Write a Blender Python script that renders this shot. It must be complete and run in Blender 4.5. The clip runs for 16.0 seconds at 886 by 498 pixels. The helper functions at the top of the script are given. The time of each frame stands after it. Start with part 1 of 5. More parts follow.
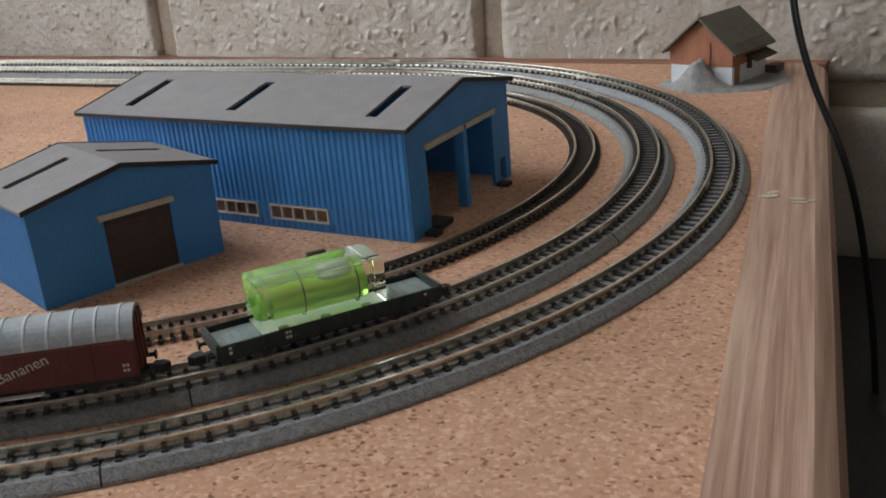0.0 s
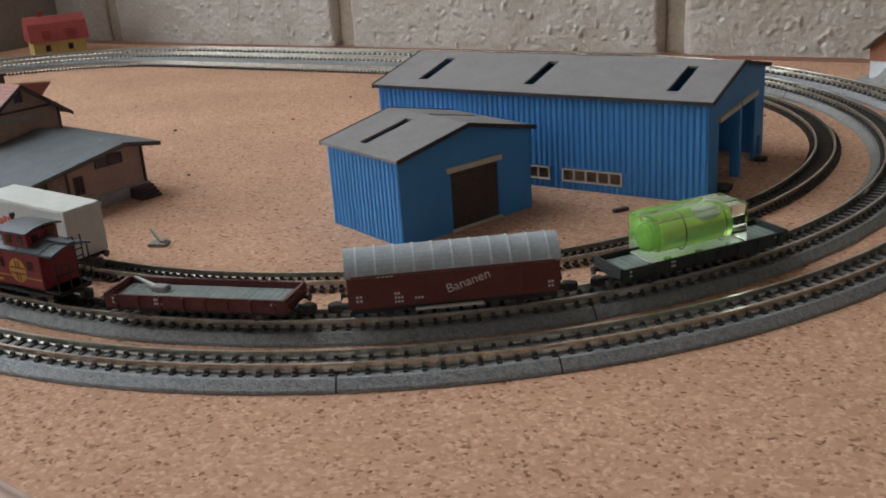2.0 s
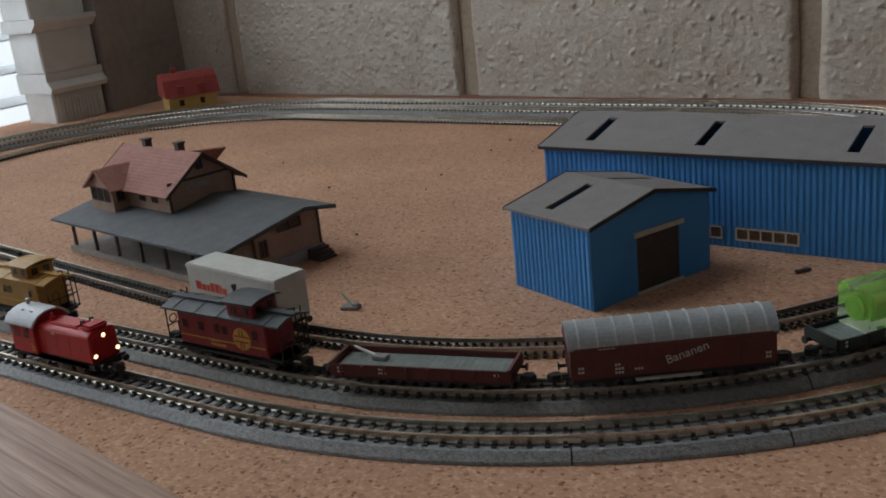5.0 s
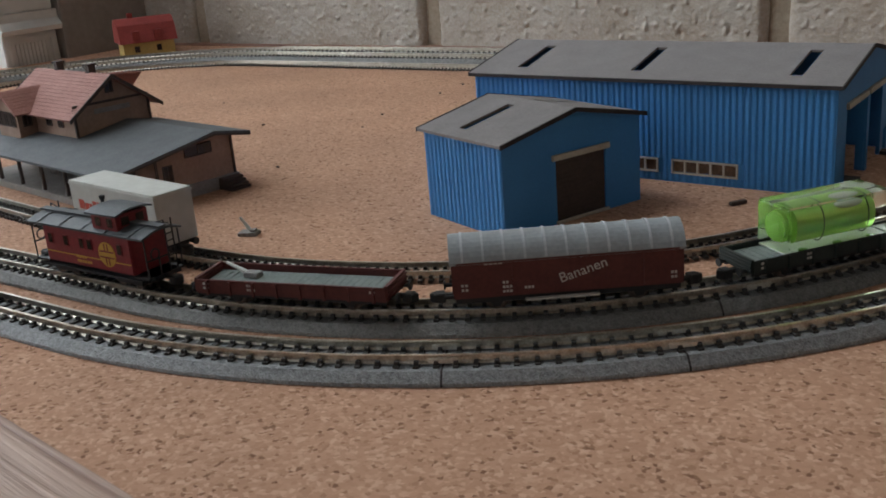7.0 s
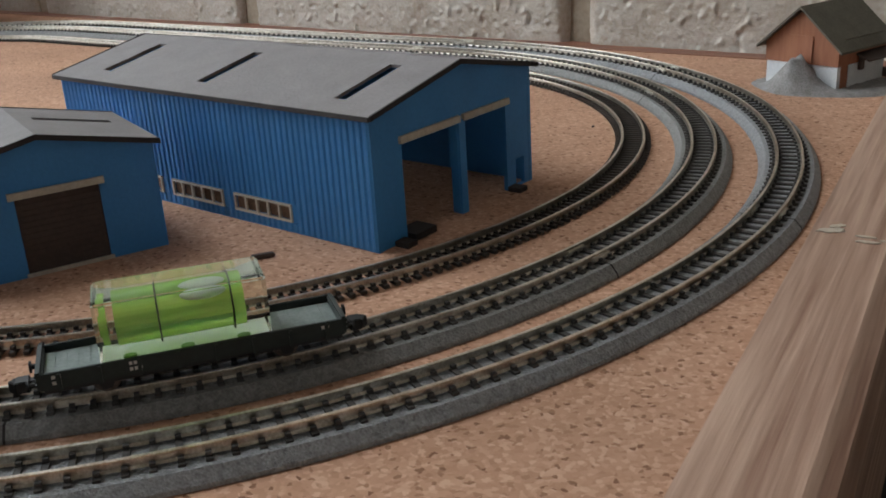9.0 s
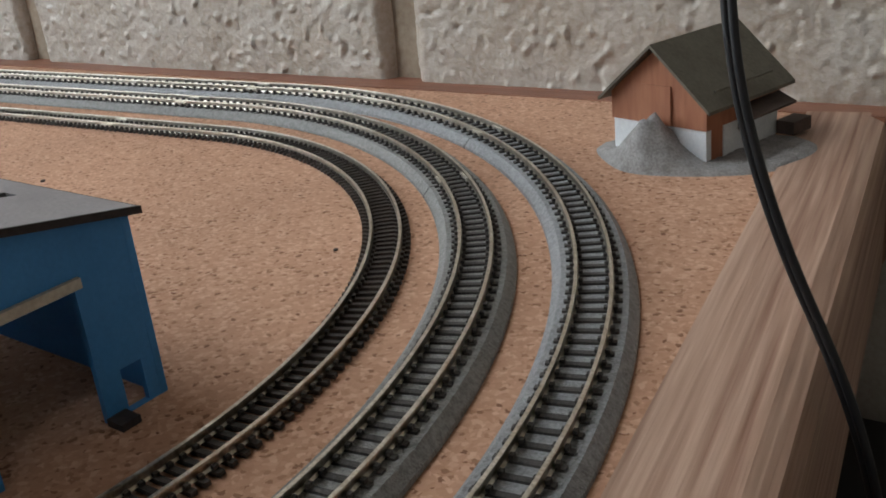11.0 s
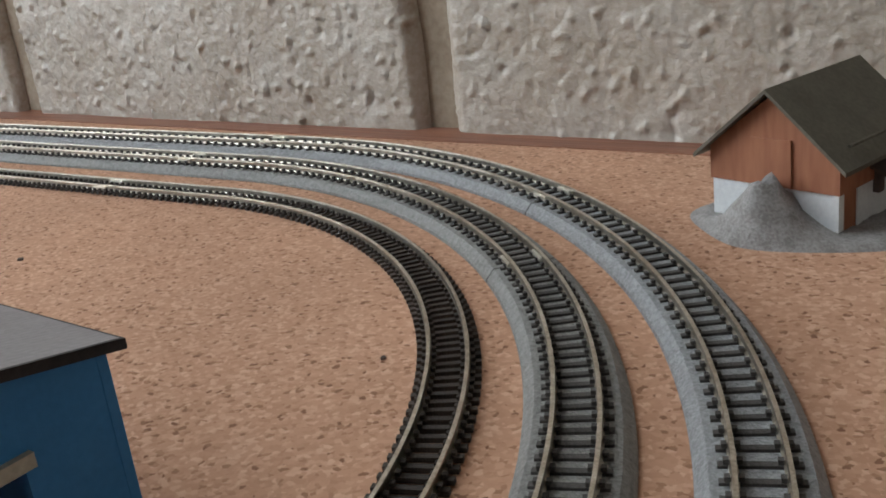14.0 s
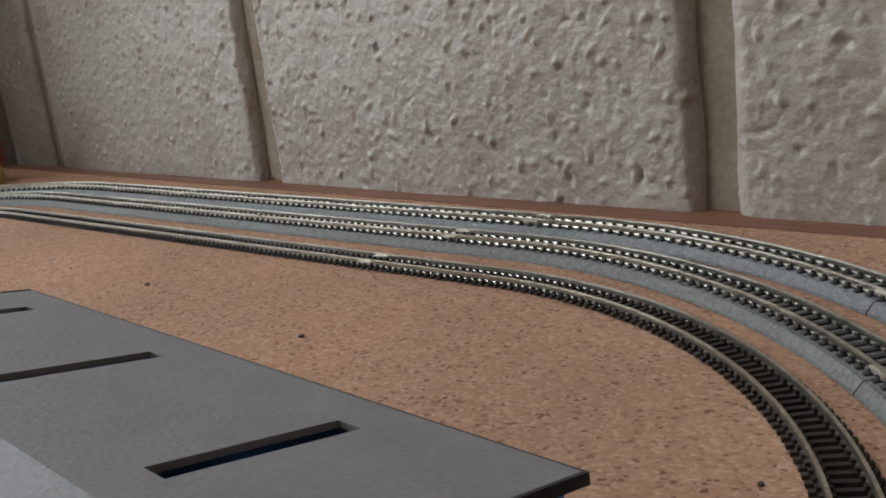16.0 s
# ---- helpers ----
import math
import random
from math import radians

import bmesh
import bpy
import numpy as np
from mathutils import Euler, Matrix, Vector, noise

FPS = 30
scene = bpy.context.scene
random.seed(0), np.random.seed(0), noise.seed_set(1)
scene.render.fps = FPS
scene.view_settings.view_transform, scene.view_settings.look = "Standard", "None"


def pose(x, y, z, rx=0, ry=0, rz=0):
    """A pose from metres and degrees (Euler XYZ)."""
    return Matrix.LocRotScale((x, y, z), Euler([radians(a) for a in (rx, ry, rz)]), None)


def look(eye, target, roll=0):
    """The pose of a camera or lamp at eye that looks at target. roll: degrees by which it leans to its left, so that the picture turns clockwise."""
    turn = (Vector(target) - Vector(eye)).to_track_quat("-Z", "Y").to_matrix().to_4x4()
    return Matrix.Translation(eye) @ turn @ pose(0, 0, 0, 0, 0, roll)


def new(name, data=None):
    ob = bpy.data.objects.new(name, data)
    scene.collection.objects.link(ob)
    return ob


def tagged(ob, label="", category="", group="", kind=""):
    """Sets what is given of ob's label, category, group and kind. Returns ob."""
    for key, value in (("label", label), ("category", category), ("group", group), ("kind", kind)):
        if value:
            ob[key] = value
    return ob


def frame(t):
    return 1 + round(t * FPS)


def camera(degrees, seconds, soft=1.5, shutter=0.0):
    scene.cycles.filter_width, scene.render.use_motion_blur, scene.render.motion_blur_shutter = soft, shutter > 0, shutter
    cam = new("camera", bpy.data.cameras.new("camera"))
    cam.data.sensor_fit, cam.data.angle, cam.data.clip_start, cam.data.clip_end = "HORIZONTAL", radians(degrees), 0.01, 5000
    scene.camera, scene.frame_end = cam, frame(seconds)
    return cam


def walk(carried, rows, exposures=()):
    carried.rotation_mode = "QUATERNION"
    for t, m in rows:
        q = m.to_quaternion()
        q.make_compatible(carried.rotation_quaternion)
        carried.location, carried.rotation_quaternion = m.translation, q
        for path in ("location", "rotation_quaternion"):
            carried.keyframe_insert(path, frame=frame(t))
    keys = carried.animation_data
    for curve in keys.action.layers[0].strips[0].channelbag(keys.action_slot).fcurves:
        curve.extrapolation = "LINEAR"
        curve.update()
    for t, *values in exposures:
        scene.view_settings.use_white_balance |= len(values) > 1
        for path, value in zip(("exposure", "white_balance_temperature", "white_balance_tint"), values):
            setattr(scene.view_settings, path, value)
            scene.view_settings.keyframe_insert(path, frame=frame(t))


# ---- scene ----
cam = camera(48.01, 16.0, soft=1.8)
PATH = [
    (0, (0.2836, -0.2854, 0.1011), (-0.1623, 0.5403, -0.2445), -5.17),
    (0.5, (0.2785, -0.2989, 0.0976), (-0.1745, 0.5223, -0.2495), -4.76),
    (1, (0.2694, -0.3109, 0.0947), (-0.1921, 0.5055, -0.2527), -4.29),
    (1.5, (0.2578, -0.3304, 0.0957), (-0.2176, 0.4805, -0.2454), -4.14),
    (2, (0.2311, -0.3629, 0.1050), (-0.2567, 0.4431, -0.2305), -4.06),
    (2.5, (0.2135, -0.3801, 0.1121), (-0.2940, 0.4165, -0.2161), -4.24),
    (3, (0.1988, -0.3867, 0.1150), (-0.3266, 0.4019, -0.2043), -4.60),
    (3.2, (0.1965, -0.3892, 0.1192), (-0.3375, 0.3953, -0.1962), -4.79),
    (5.3, (0.2080, -0.3850, 0.1215), (-0.3499, 0.3890, -0.1778), -6.03),
    (5.5, (0.2103, -0.3841, 0.1190), (-0.3467, 0.3895, -0.1830), -5.82),
    (6, (0.2119, -0.3836, 0.1099), (-0.3408, 0.3917, -0.1958), -5.33),
    (6.5, (0.2094, -0.3727, 0.0993), (-0.3403, 0.4022, -0.2127), -4.98),
    (7, (0.2154, -0.3547, 0.0936), (-0.3369, 0.4157, -0.2248), -4.73),
    (7.5, (0.2307, -0.3343, 0.0895), (-0.3272, 0.4287, -0.2369), -4.32),
    (8, (0.2574, -0.3006, 0.0819), (-0.3043, 0.4579, -0.2486), -3.74),
    (8.5, (0.2895, -0.2599, 0.0881), (-0.2809, 0.4873, -0.2532), -3.73),
    (9, (0.2961, -0.2182, 0.0875), (-0.2689, 0.5292, -0.2623), -3.54),
    (9.5, (0.2985, -0.1738, 0.0869), (-0.2612, 0.5734, -0.2714), -3.83),
    (10, (0.2964, -0.1322, 0.0889), (-0.2584, 0.6158, -0.2752), -4.60),
    (10.2, (0.2945, -0.1185, 0.0877), (-0.2577, 0.6318, -0.2757), -4.77),
    (12.3, (0.2638, -0.0309, 0.0848), (-0.2786, 0.7179, -0.2961), -8.55),
    (12.5, (0.2642, -0.0321, 0.0844), (-0.2811, 0.7178, -0.2901), -8.34),
    (13, (0.2632, -0.0400, 0.0834), (-0.2908, 0.7120, -0.2737), -7.90),
    (13.5, (0.2623, -0.0452, 0.0842), (-0.3028, 0.7067, -0.2553), -7.78),
    (14, (0.2397, -0.0330, 0.0794), (-0.3130, 0.7315, -0.2523), -7.00),
    (14.5, (0.2193, -0.0271, 0.0772), (-0.3358, 0.7457, -0.2303), -6.04),
    (15, (0.1976, -0.0214, 0.0736), (-0.3878, 0.7433, -0.1957), -4.83),
    (15.5, (0.1961, -0.0302, 0.0758), (-0.4406, 0.6976, -0.1791), -5.71),
    (16, (0.1993, -0.0369, 0.0805), (-0.4892, 0.6468, -0.1613), -7.29),
]
EXPOSURES = [(0.0, -0.63), (1.0, -0.72), (1.5, -0.74), (2.5, -0.95), (3.2, -1.3), (5.3, -1.62), (6.0, -1.45), (7.0, -1.15), (8.0, -0.93), (9.0, -0.75), (10.0, -0.7), (12.5, -0.66), (13.5, -0.68), (14.2, -0.76), (15.0, -1.14), (16.0, -1.2)]
walk(cam, [(t, look(eye, target, roll)) for t, eye, target, roll in PATH], EXPOSURES)

# ---- world and light: daylight through the west window, a dim room round it ----
world = bpy.data.worlds.new("world")
scene.world = world
world.use_nodes = True
sky = world.node_tree.nodes.new("ShaderNodeTexSky")
sky.sky_type = "NISHITA"
sky.sun_disc = False
sky.sun_elevation = radians(35)
sky.sun_rotation = radians(60)
world.node_tree.links.new(sky.outputs[0], world.node_tree.nodes["Background"].inputs[0])
world.node_tree.nodes["Background"].inputs[1].default_value = 0.1


def window_light(name, where, target, width, height, power, colour):
    lamp = bpy.data.lights.new(name, "AREA")
    lamp.shape, lamp.size, lamp.size_y, lamp.energy, lamp.color = "RECTANGLE", width, height, power, colour
    ob = new(name, lamp)
    ob.matrix_basis = look(where, target)
    return ob


DAY = window_light("window_daylight", (-0.66, -0.19, 0.72), (0.6, -0.10, 0.12), 0.78, 1.5, 31.0, (0.85, 0.935, 1.0))
window_light("south_window_daylight", (-0.3, -2.06, 1.05), (-0.3, 0, 0.0), 1.3, 1.2, 6.0, (0.95, 0.97, 1.0))


# ---- materials ----
def mat(name, c1, c2=None, scale=300.0, rough=0.6, bump=0.0, metal=0.0, fine=6.0, contrast=0.5, emit=None, spec=0.5, vary=0.0, stretch=None):
    m = bpy.data.materials.new(name)
    m.use_nodes = True
    nt = m.node_tree
    b = nt.nodes["Principled BSDF"]
    b.inputs["Roughness"].default_value = rough
    b.inputs["Metallic"].default_value = metal
    b.inputs["Specular IOR Level"].default_value = spec
    if emit:
        b.inputs["Base Color"].default_value = (*c1, 1)
        b.inputs["Emission Color"].default_value = (*c1, 1)
        b.inputs["Emission Strength"].default_value = emit
        return m
    c2 = c2 or tuple(x * 0.75 for x in c1)
    tc = nt.nodes.new("ShaderNodeTexCoord")
    mp = nt.nodes.new("ShaderNodeMapping")
    mp.inputs["Scale"].default_value = stretch or (1, 1, 1)
    nt.links.new(tc.outputs["Object"], mp.inputs[0])
    n1 = nt.nodes.new("ShaderNodeTexNoise")
    n1.inputs["Scale"].default_value, n1.inputs["Detail"].default_value = scale, 4
    n2 = nt.nodes.new("ShaderNodeTexNoise")
    n2.inputs["Scale"].default_value, n2.inputs["Detail"].default_value = scale * fine, 2
    for n in (n1, n2):
        nt.links.new(mp.outputs[0], n.inputs["Vector"])
    add = nt.nodes.new("ShaderNodeMath")
    add.operation = "ADD"
    nt.links.new(n1.outputs["Fac"], add.inputs[0])
    nt.links.new(n2.outputs["Fac"], add.inputs[1])
    ramp = nt.nodes.new("ShaderNodeMapRange")
    ramp.inputs["From Min"].default_value, ramp.inputs["From Max"].default_value = 1 - contrast * 0.5, 1 + contrast * 0.5
    nt.links.new(add.outputs[0], ramp.inputs["Value"])
    mix = nt.nodes.new("ShaderNodeMix")
    mix.data_type = "RGBA"
    mix.inputs["A"].default_value, mix.inputs["B"].default_value = (*c2, 1), (*c1, 1)
    nt.links.new(ramp.outputs[0], mix.inputs["Factor"])
    out = mix.outputs["Result"]
    if vary:
        info = nt.nodes.new("ShaderNodeObjectInfo")
        hsv = nt.nodes.new("ShaderNodeHueSaturation")
        mr = nt.nodes.new("ShaderNodeMapRange")
        mr.inputs["To Min"].default_value, mr.inputs["To Max"].default_value = 1 - vary, 1 + vary
        nt.links.new(info.outputs["Random"], mr.inputs["Value"])
        nt.links.new(mr.outputs[0], hsv.inputs["Value"])
        nt.links.new(out, hsv.inputs["Color"])
        out = hsv.outputs[0]
    nt.links.new(out, b.inputs["Base Color"])
    if bump:
        bp = nt.nodes.new("ShaderNodeBump")
        bp.inputs["Strength"].default_value = min(1.0, bump)
        bp.inputs["Distance"].default_value = 0.0004
        nt.links.new(add.outputs[0], bp.inputs["Height"])
        nt.links.new(bp.outputs[0], b.inputs["Normal"])
    return m


def cork_material():
    m = bpy.data.materials.new("cork")
    m.use_nodes = True
    nt = m.node_tree
    b = nt.nodes["Principled BSDF"]
    b.inputs["Roughness"].default_value = 0.9
    b.inputs["Specular IOR Level"].default_value = 0.2
    tc = nt.nodes.new("ShaderNodeTexCoord")
    warp = nt.nodes.new("ShaderNodeTexNoise")
    warp.inputs["Scale"].default_value = 700
    nt.links.new(tc.outputs["Object"], warp.inputs["Vector"])
    va = nt.nodes.new("ShaderNodeVectorMath")
    va.operation = "SCALE"
    va.inputs["Scale"].default_value = 0.0012
    nt.links.new(warp.outputs["Color"], va.inputs[0])
    vb = nt.nodes.new("ShaderNodeVectorMath")
    nt.links.new(tc.outputs["Object"], vb.inputs[0])
    nt.links.new(va.outputs[0], vb.inputs[1])
    vor = nt.nodes.new("ShaderNodeTexVoronoi")
    vor.inputs["Scale"].default_value = 1050
    nt.links.new(vb.outputs[0], vor.inputs["Vector"])
    sep = nt.nodes.new("ShaderNodeSeparateColor")
    nt.links.new(vor.outputs["Color"], sep.inputs[0])
    ramp = nt.nodes.new("ShaderNodeValToRGB")
    cr = ramp.color_ramp
    stops = [(0.0, (0.22, 0.105, 0.06)), (0.04, (0.33, 0.17, 0.10)), (0.12, (0.46, 0.252, 0.158)), (0.7, (0.525, 0.297, 0.192)), (1.0, (0.63, 0.385, 0.265))]
    cr.elements[0].position, cr.elements[0].color = stops[0][0], (*stops[0][1], 1)
    cr.elements[1].position, cr.elements[1].color = stops[-1][0], (*stops[-1][1], 1)
    for p, c in stops[1:-1]:
        cr.elements.new(p).color = (*c, 1)
    nt.links.new(sep.outputs[0], ramp.inputs[0])
    big = nt.nodes.new("ShaderNodeTexNoise")
    big.inputs["Scale"].default_value, big.inputs["Detail"].default_value = 14, 5
    nt.links.new(tc.outputs["Object"], big.inputs["Vector"])
    mr = nt.nodes.new("ShaderNodeMapRange")
    mr.inputs["From Min"].default_value, mr.inputs["From Max"].default_value = 0.3, 0.7
    mr.inputs["To Min"].default_value, mr.inputs["To Max"].default_value = 0.88, 1.08
    nt.links.new(big.outputs["Fac"], mr.inputs["Value"])
    hsv = nt.nodes.new("ShaderNodeHueSaturation")
    nt.links.new(ramp.outputs[0], hsv.inputs["Color"])
    nt.links.new(mr.outputs[0], hsv.inputs["Value"])
    nt.links.new(hsv.outputs[0], b.inputs["Base Color"])
    bp = nt.nodes.new("ShaderNodeBump")
    bp.inputs["Strength"].default_value, bp.inputs["Distance"].default_value = 0.5, 0.0004
    nt.links.new(sep.outputs[1], bp.inputs["Height"])
    nt.links.new(bp.outputs[0], b.inputs["Normal"])
    return m


def wood_material(name, light, dark):
    m = bpy.data.materials.new(name)
    m.use_nodes = True
    nt = m.node_tree
    b = nt.nodes["Principled BSDF"]
    b.inputs["Roughness"].default_value = 0.55
    tc = nt.nodes.new("ShaderNodeTexCoord")
    mp = nt.nodes.new("ShaderNodeMapping")
    mp.inputs["Scale"].default_value = (5, 210, 210)
    nt.links.new(tc.outputs["Object"], mp.inputs[0])
    n = nt.nodes.new("ShaderNodeTexNoise")
    n.inputs["Scale"].default_value, n.inputs["Detail"].default_value, n.inputs["Distortion"].default_value = 1.4, 6, 0.6
    nt.links.new(mp.outputs[0], n.inputs["Vector"])
    mp2 = nt.nodes.new("ShaderNodeMapping")
    mp2.inputs["Scale"].default_value = (30, 900, 900)
    nt.links.new(tc.outputs["Object"], mp2.inputs[0])
    n2 = nt.nodes.new("ShaderNodeTexNoise")
    n2.inputs["Scale"].default_value = 1.0
    nt.links.new(mp2.outputs[0], n2.inputs["Vector"])
    mul = nt.nodes.new("ShaderNodeMath")
    mul.operation = "MULTIPLY_ADD"
    mul.inputs[1].default_value = 0.45
    nt.links.new(n2.outputs["Fac"], mul.inputs[0])
    nt.links.new(n.outputs["Fac"], mul.inputs[2])
    ramp = nt.nodes.new("ShaderNodeValToRGB")
    cr = ramp.color_ramp
    cr.elements[0].position, cr.elements[0].color = 0.5, (*dark, 1)
    cr.elements[1].position, cr.elements[1].color = 0.92, (*light, 1)
    nt.links.new(mul.outputs[0], ramp.inputs[0])
    nt.links.new(ramp.outputs[0], b.inputs["Base Color"])
    bp = nt.nodes.new("ShaderNodeBump")
    bp.inputs["Strength"].default_value, bp.inputs["Distance"].default_value = 0.9, 0.0005
    nt.links.new(mul.outputs[0], bp.inputs["Height"])
    nt.links.new(bp.outputs[0], b.inputs["Normal"])
    return m


def stain_bricks(m, colour):
    """Sparse rusty stains over a finished material."""
    nt = m.node_tree
    b = nt.nodes["Principled BSDF"]
    link = b.inputs["Base Color"].links[0]
    tc = nt.nodes.new("ShaderNodeTexCoord")
    n = nt.nodes.new("ShaderNodeTexNoise")
    n.inputs["Scale"].default_value, n.inputs["Detail"].default_value, n.inputs["Roughness"].default_value = 34, 6, 0.7
    nt.links.new(tc.outputs["Object"], n.inputs["Vector"])
    mr = nt.nodes.new("ShaderNodeMapRange")
    mr.inputs["From Min"].default_value, mr.inputs["From Max"].default_value, mr.inputs["To Max"].default_value = 0.62, 0.74, 0.7
    nt.links.new(n.outputs["Fac"], mr.inputs["Value"])
    mix = nt.nodes.new("ShaderNodeMix")
    mix.data_type = "RGBA"
    mix.inputs["B"].default_value = (*colour, 1)
    nt.links.new(mr.outputs[0], mix.inputs["Factor"])
    nt.links.new(link.from_socket, mix.inputs["A"])
    nt.links.new(mix.outputs["Result"], b.inputs["Base Color"])


def corrugate(m, axis, scale, strength):
    """Fine parallel ridges as surface relief."""
    nt = m.node_tree
    tc = nt.nodes.new("ShaderNodeTexCoord")
    w = nt.nodes.new("ShaderNodeTexWave")
    w.bands_direction = axis
    w.inputs["Scale"].default_value, w.inputs["Distortion"].default_value = scale, 0.4
    nt.links.new(tc.outputs["Object"], w.inputs["Vector"])
    bp = nt.nodes.new("ShaderNodeBump")
    bp.inputs["Strength"].default_value, bp.inputs["Distance"].default_value = strength, 0.0002
    nt.links.new(w.outputs["Fac"], bp.inputs["Height"])
    b = nt.nodes["Principled BSDF"]
    if b.inputs["Normal"].links:
        nt.links.new(b.inputs["Normal"].links[0].from_socket, bp.inputs["Normal"])
    nt.links.new(bp.outputs[0], b.inputs["Normal"])


def glass_material(name, colour, ior=1.45, rough=0.0):
    m = bpy.data.materials.new(name)
    m.use_nodes = True
    b = m.node_tree.nodes["Principled BSDF"]
    b.inputs["Base Color"].default_value = (*colour, 1)
    b.inputs["Transmission Weight"].default_value = 1.0
    b.inputs["IOR"].default_value, b.inputs["Roughness"].default_value = ior, rough
    return m


CORK = cork_material()
OAK = wood_material("rim_wood", (0.50, 0.325, 0.235), (0.22, 0.105, 0.065))
BACK_WOOD = wood_material("back_wood", (0.30, 0.13, 0.075), (0.19, 0.075, 0.045))
PAINTED_BRICK = mat("painted_brick", (0.50, 0.455, 0.40), (0.37, 0.30, 0.23), 38, 0.42, 1.0, fine=14, contrast=0.75, vary=0.04)
MORTAR = mat("mortar", (0.37, 0.30, 0.225), (0.27, 0.205, 0.145), 60, 0.9, 0.8)
PLASTER = mat("plaster", (0.55, 0.50, 0.44), (0.48, 0.43, 0.37), 5, 0.9, 0.2)
CARPET = mat("carpet", (0.012, 0.011, 0.011), (0.007, 0.007, 0.007), 60, 1.0, 0.4)
BLUE = mat("blue_card", (0.050, 0.250, 0.570), (0.036, 0.195, 0.47), 90, 0.55, 0.15, fine=12, contrast=0.9)
ROOF_CARD = mat("grey_roof_card", (0.27, 0.245, 0.245), (0.20, 0.18, 0.18), 120, 0.6, 0.35, fine=9, contrast=0.8)
HUT_ROOF = mat("hut_roof_card", (0.24, 0.215, 0.21), (0.18, 0.16, 0.155), 120, 0.8, 0.35, fine=9, contrast=0.8)
corrugate(ROOF_CARD, "X", 300, 0.13)
corrugate(HUT_ROOF, "Y", 300, 0.13)
stain_bricks(PAINTED_BRICK, (0.20, 0.11, 0.05))
DARK_CARD = mat("dark_edge", (0.045, 0.035, 0.035), (0.025, 0.02, 0.02), 200, 0.8)
BROWN_DOOR = mat("brown_door", (0.085, 0.06, 0.05), (0.06, 0.042, 0.036), 150, 0.8)
CREAM = mat("cream_trim", (0.58, 0.53, 0.44), (0.46, 0.40, 0.32), 200, 0.7)
INSIDE = mat("shed_inside", (0.02, 0.05, 0.11), (0.012, 0.03, 0.07), 60, 0.8)
SHED_PANE = mat("shed_pane", (0.20, 0.125, 0.085), (0.12, 0.075, 0.05), 150, 0.25)
PANE_DARK = mat("window_pane", (0.06, 0.035, 0.025), (0.03, 0.02, 0.015), 150, 0.25)
BALLAST = mat("ballast", (0.35, 0.355, 0.36), (0.15, 0.152, 0.154), 700, 0.48, 1.0, fine=3, contrast=0.7)
BALLAST_MID = mat("ballast_worn", (0.29, 0.282, 0.268), (0.125, 0.122, 0.115), 700, 0.55, 1.0, fine=3, contrast=0.7)
SLEEPER = mat("sleeper", (0.075, 0.066, 0.060), (0.04, 0.036, 0.033), 500, 0.75, 0.5, vary=0.25)
SLEEPER_BROWN = mat("sleeper_brown", (0.045, 0.032, 0.024), (0.02, 0.015, 0.012), 500, 0.7, 0.5, vary=0.25)
RAIL = mat("rail_metal", (0.73, 0.68, 0.60), (0.46, 0.40, 0.31), 300, 0.32, 0.1, metal=1.0)
JOINER = mat("rail_joiner", (0.72, 0.70, 0.64), (0.55, 0.50, 0.42), 300, 0.35, metal=0.8)
RED_PAINT = mat("red_paint", (0.52, 0.018, 0.022), (0.40, 0.012, 0.016), 150, 0.42, 0.05, contrast=0.9)
SILVER = mat("silver_roof", (0.50, 0.51, 0.53), (0.40, 0.41, 0.43), 200, 0.38, 0.05)
BLACK = mat("black_plastic", (0.016, 0.015, 0.015), (0.009, 0.009, 0.009), 300, 0.5)
WHEEL = mat("wheel_steel", (0.16, 0.13, 0.11), (0.06, 0.05, 0.045), 300, 0.4, metal=0.7)
OXIDE = mat("oxide_red", (0.135, 0.030, 0.024), (0.095, 0.020, 0.017), 160, 0.55, 0.08)
CABOOSE_RED = mat("caboose_red", (0.26, 0.022, 0.026), (0.19, 0.015, 0.018), 160, 0.5, 0.08)
GREY_ROOF = mat("wagon_roof", (0.34, 0.36, 0.37), (0.27, 0.285, 0.29), 160, 0.55, 0.05)
DARK_ROOF = mat("dark_roof", (0.085, 0.09, 0.095), (0.055, 0.06, 0.065), 160, 0.6, 0.1)
DECK_GREY = mat("deck_grey", (0.22, 0.25, 0.23), (0.15, 0.175, 0.165), 220, 0.7, 0.2)
GREEN_BLACK = mat("dark_green_paint", (0.018, 0.026, 0.022), (0.011, 0.017, 0.014), 160, 0.5)
YELLOW = mat("caboose_yellow", (0.46, 0.25, 0.045), (0.35, 0.18, 0.03), 160, 0.55)
WHITE_BOX = mat("container_white", (0.62, 0.61, 0.56), (0.54, 0.53, 0.48), 60, 0.5)
PRINT_WHITE = mat("white_print", (0.62, 0.58, 0.52), (0.5, 0.46, 0.42), 300, 0.6)
PRINT_RED = mat("red_print", (0.62, 0.09, 0.05), (0.5, 0.07, 0.04), 300, 0.6)
PRINT_GOLD = mat("gold_print", (0.62, 0.36, 0.05), (0.5, 0.28, 0.04), 300, 0.6)
STATION_WALL = mat("station_wall", (0.43, 0.275, 0.20), (0.34, 0.21, 0.15), 120, 0.8, 0.2)
STATION_TRIM = mat("station_trim", (0.085, 0.055, 0.045), (0.06, 0.04, 0.03), 200, 0.75)
STATION_PLINTH = mat("station_plinth", (0.36, 0.32, 0.29), (0.27, 0.24, 0.22), 160, 0.85, 0.3)
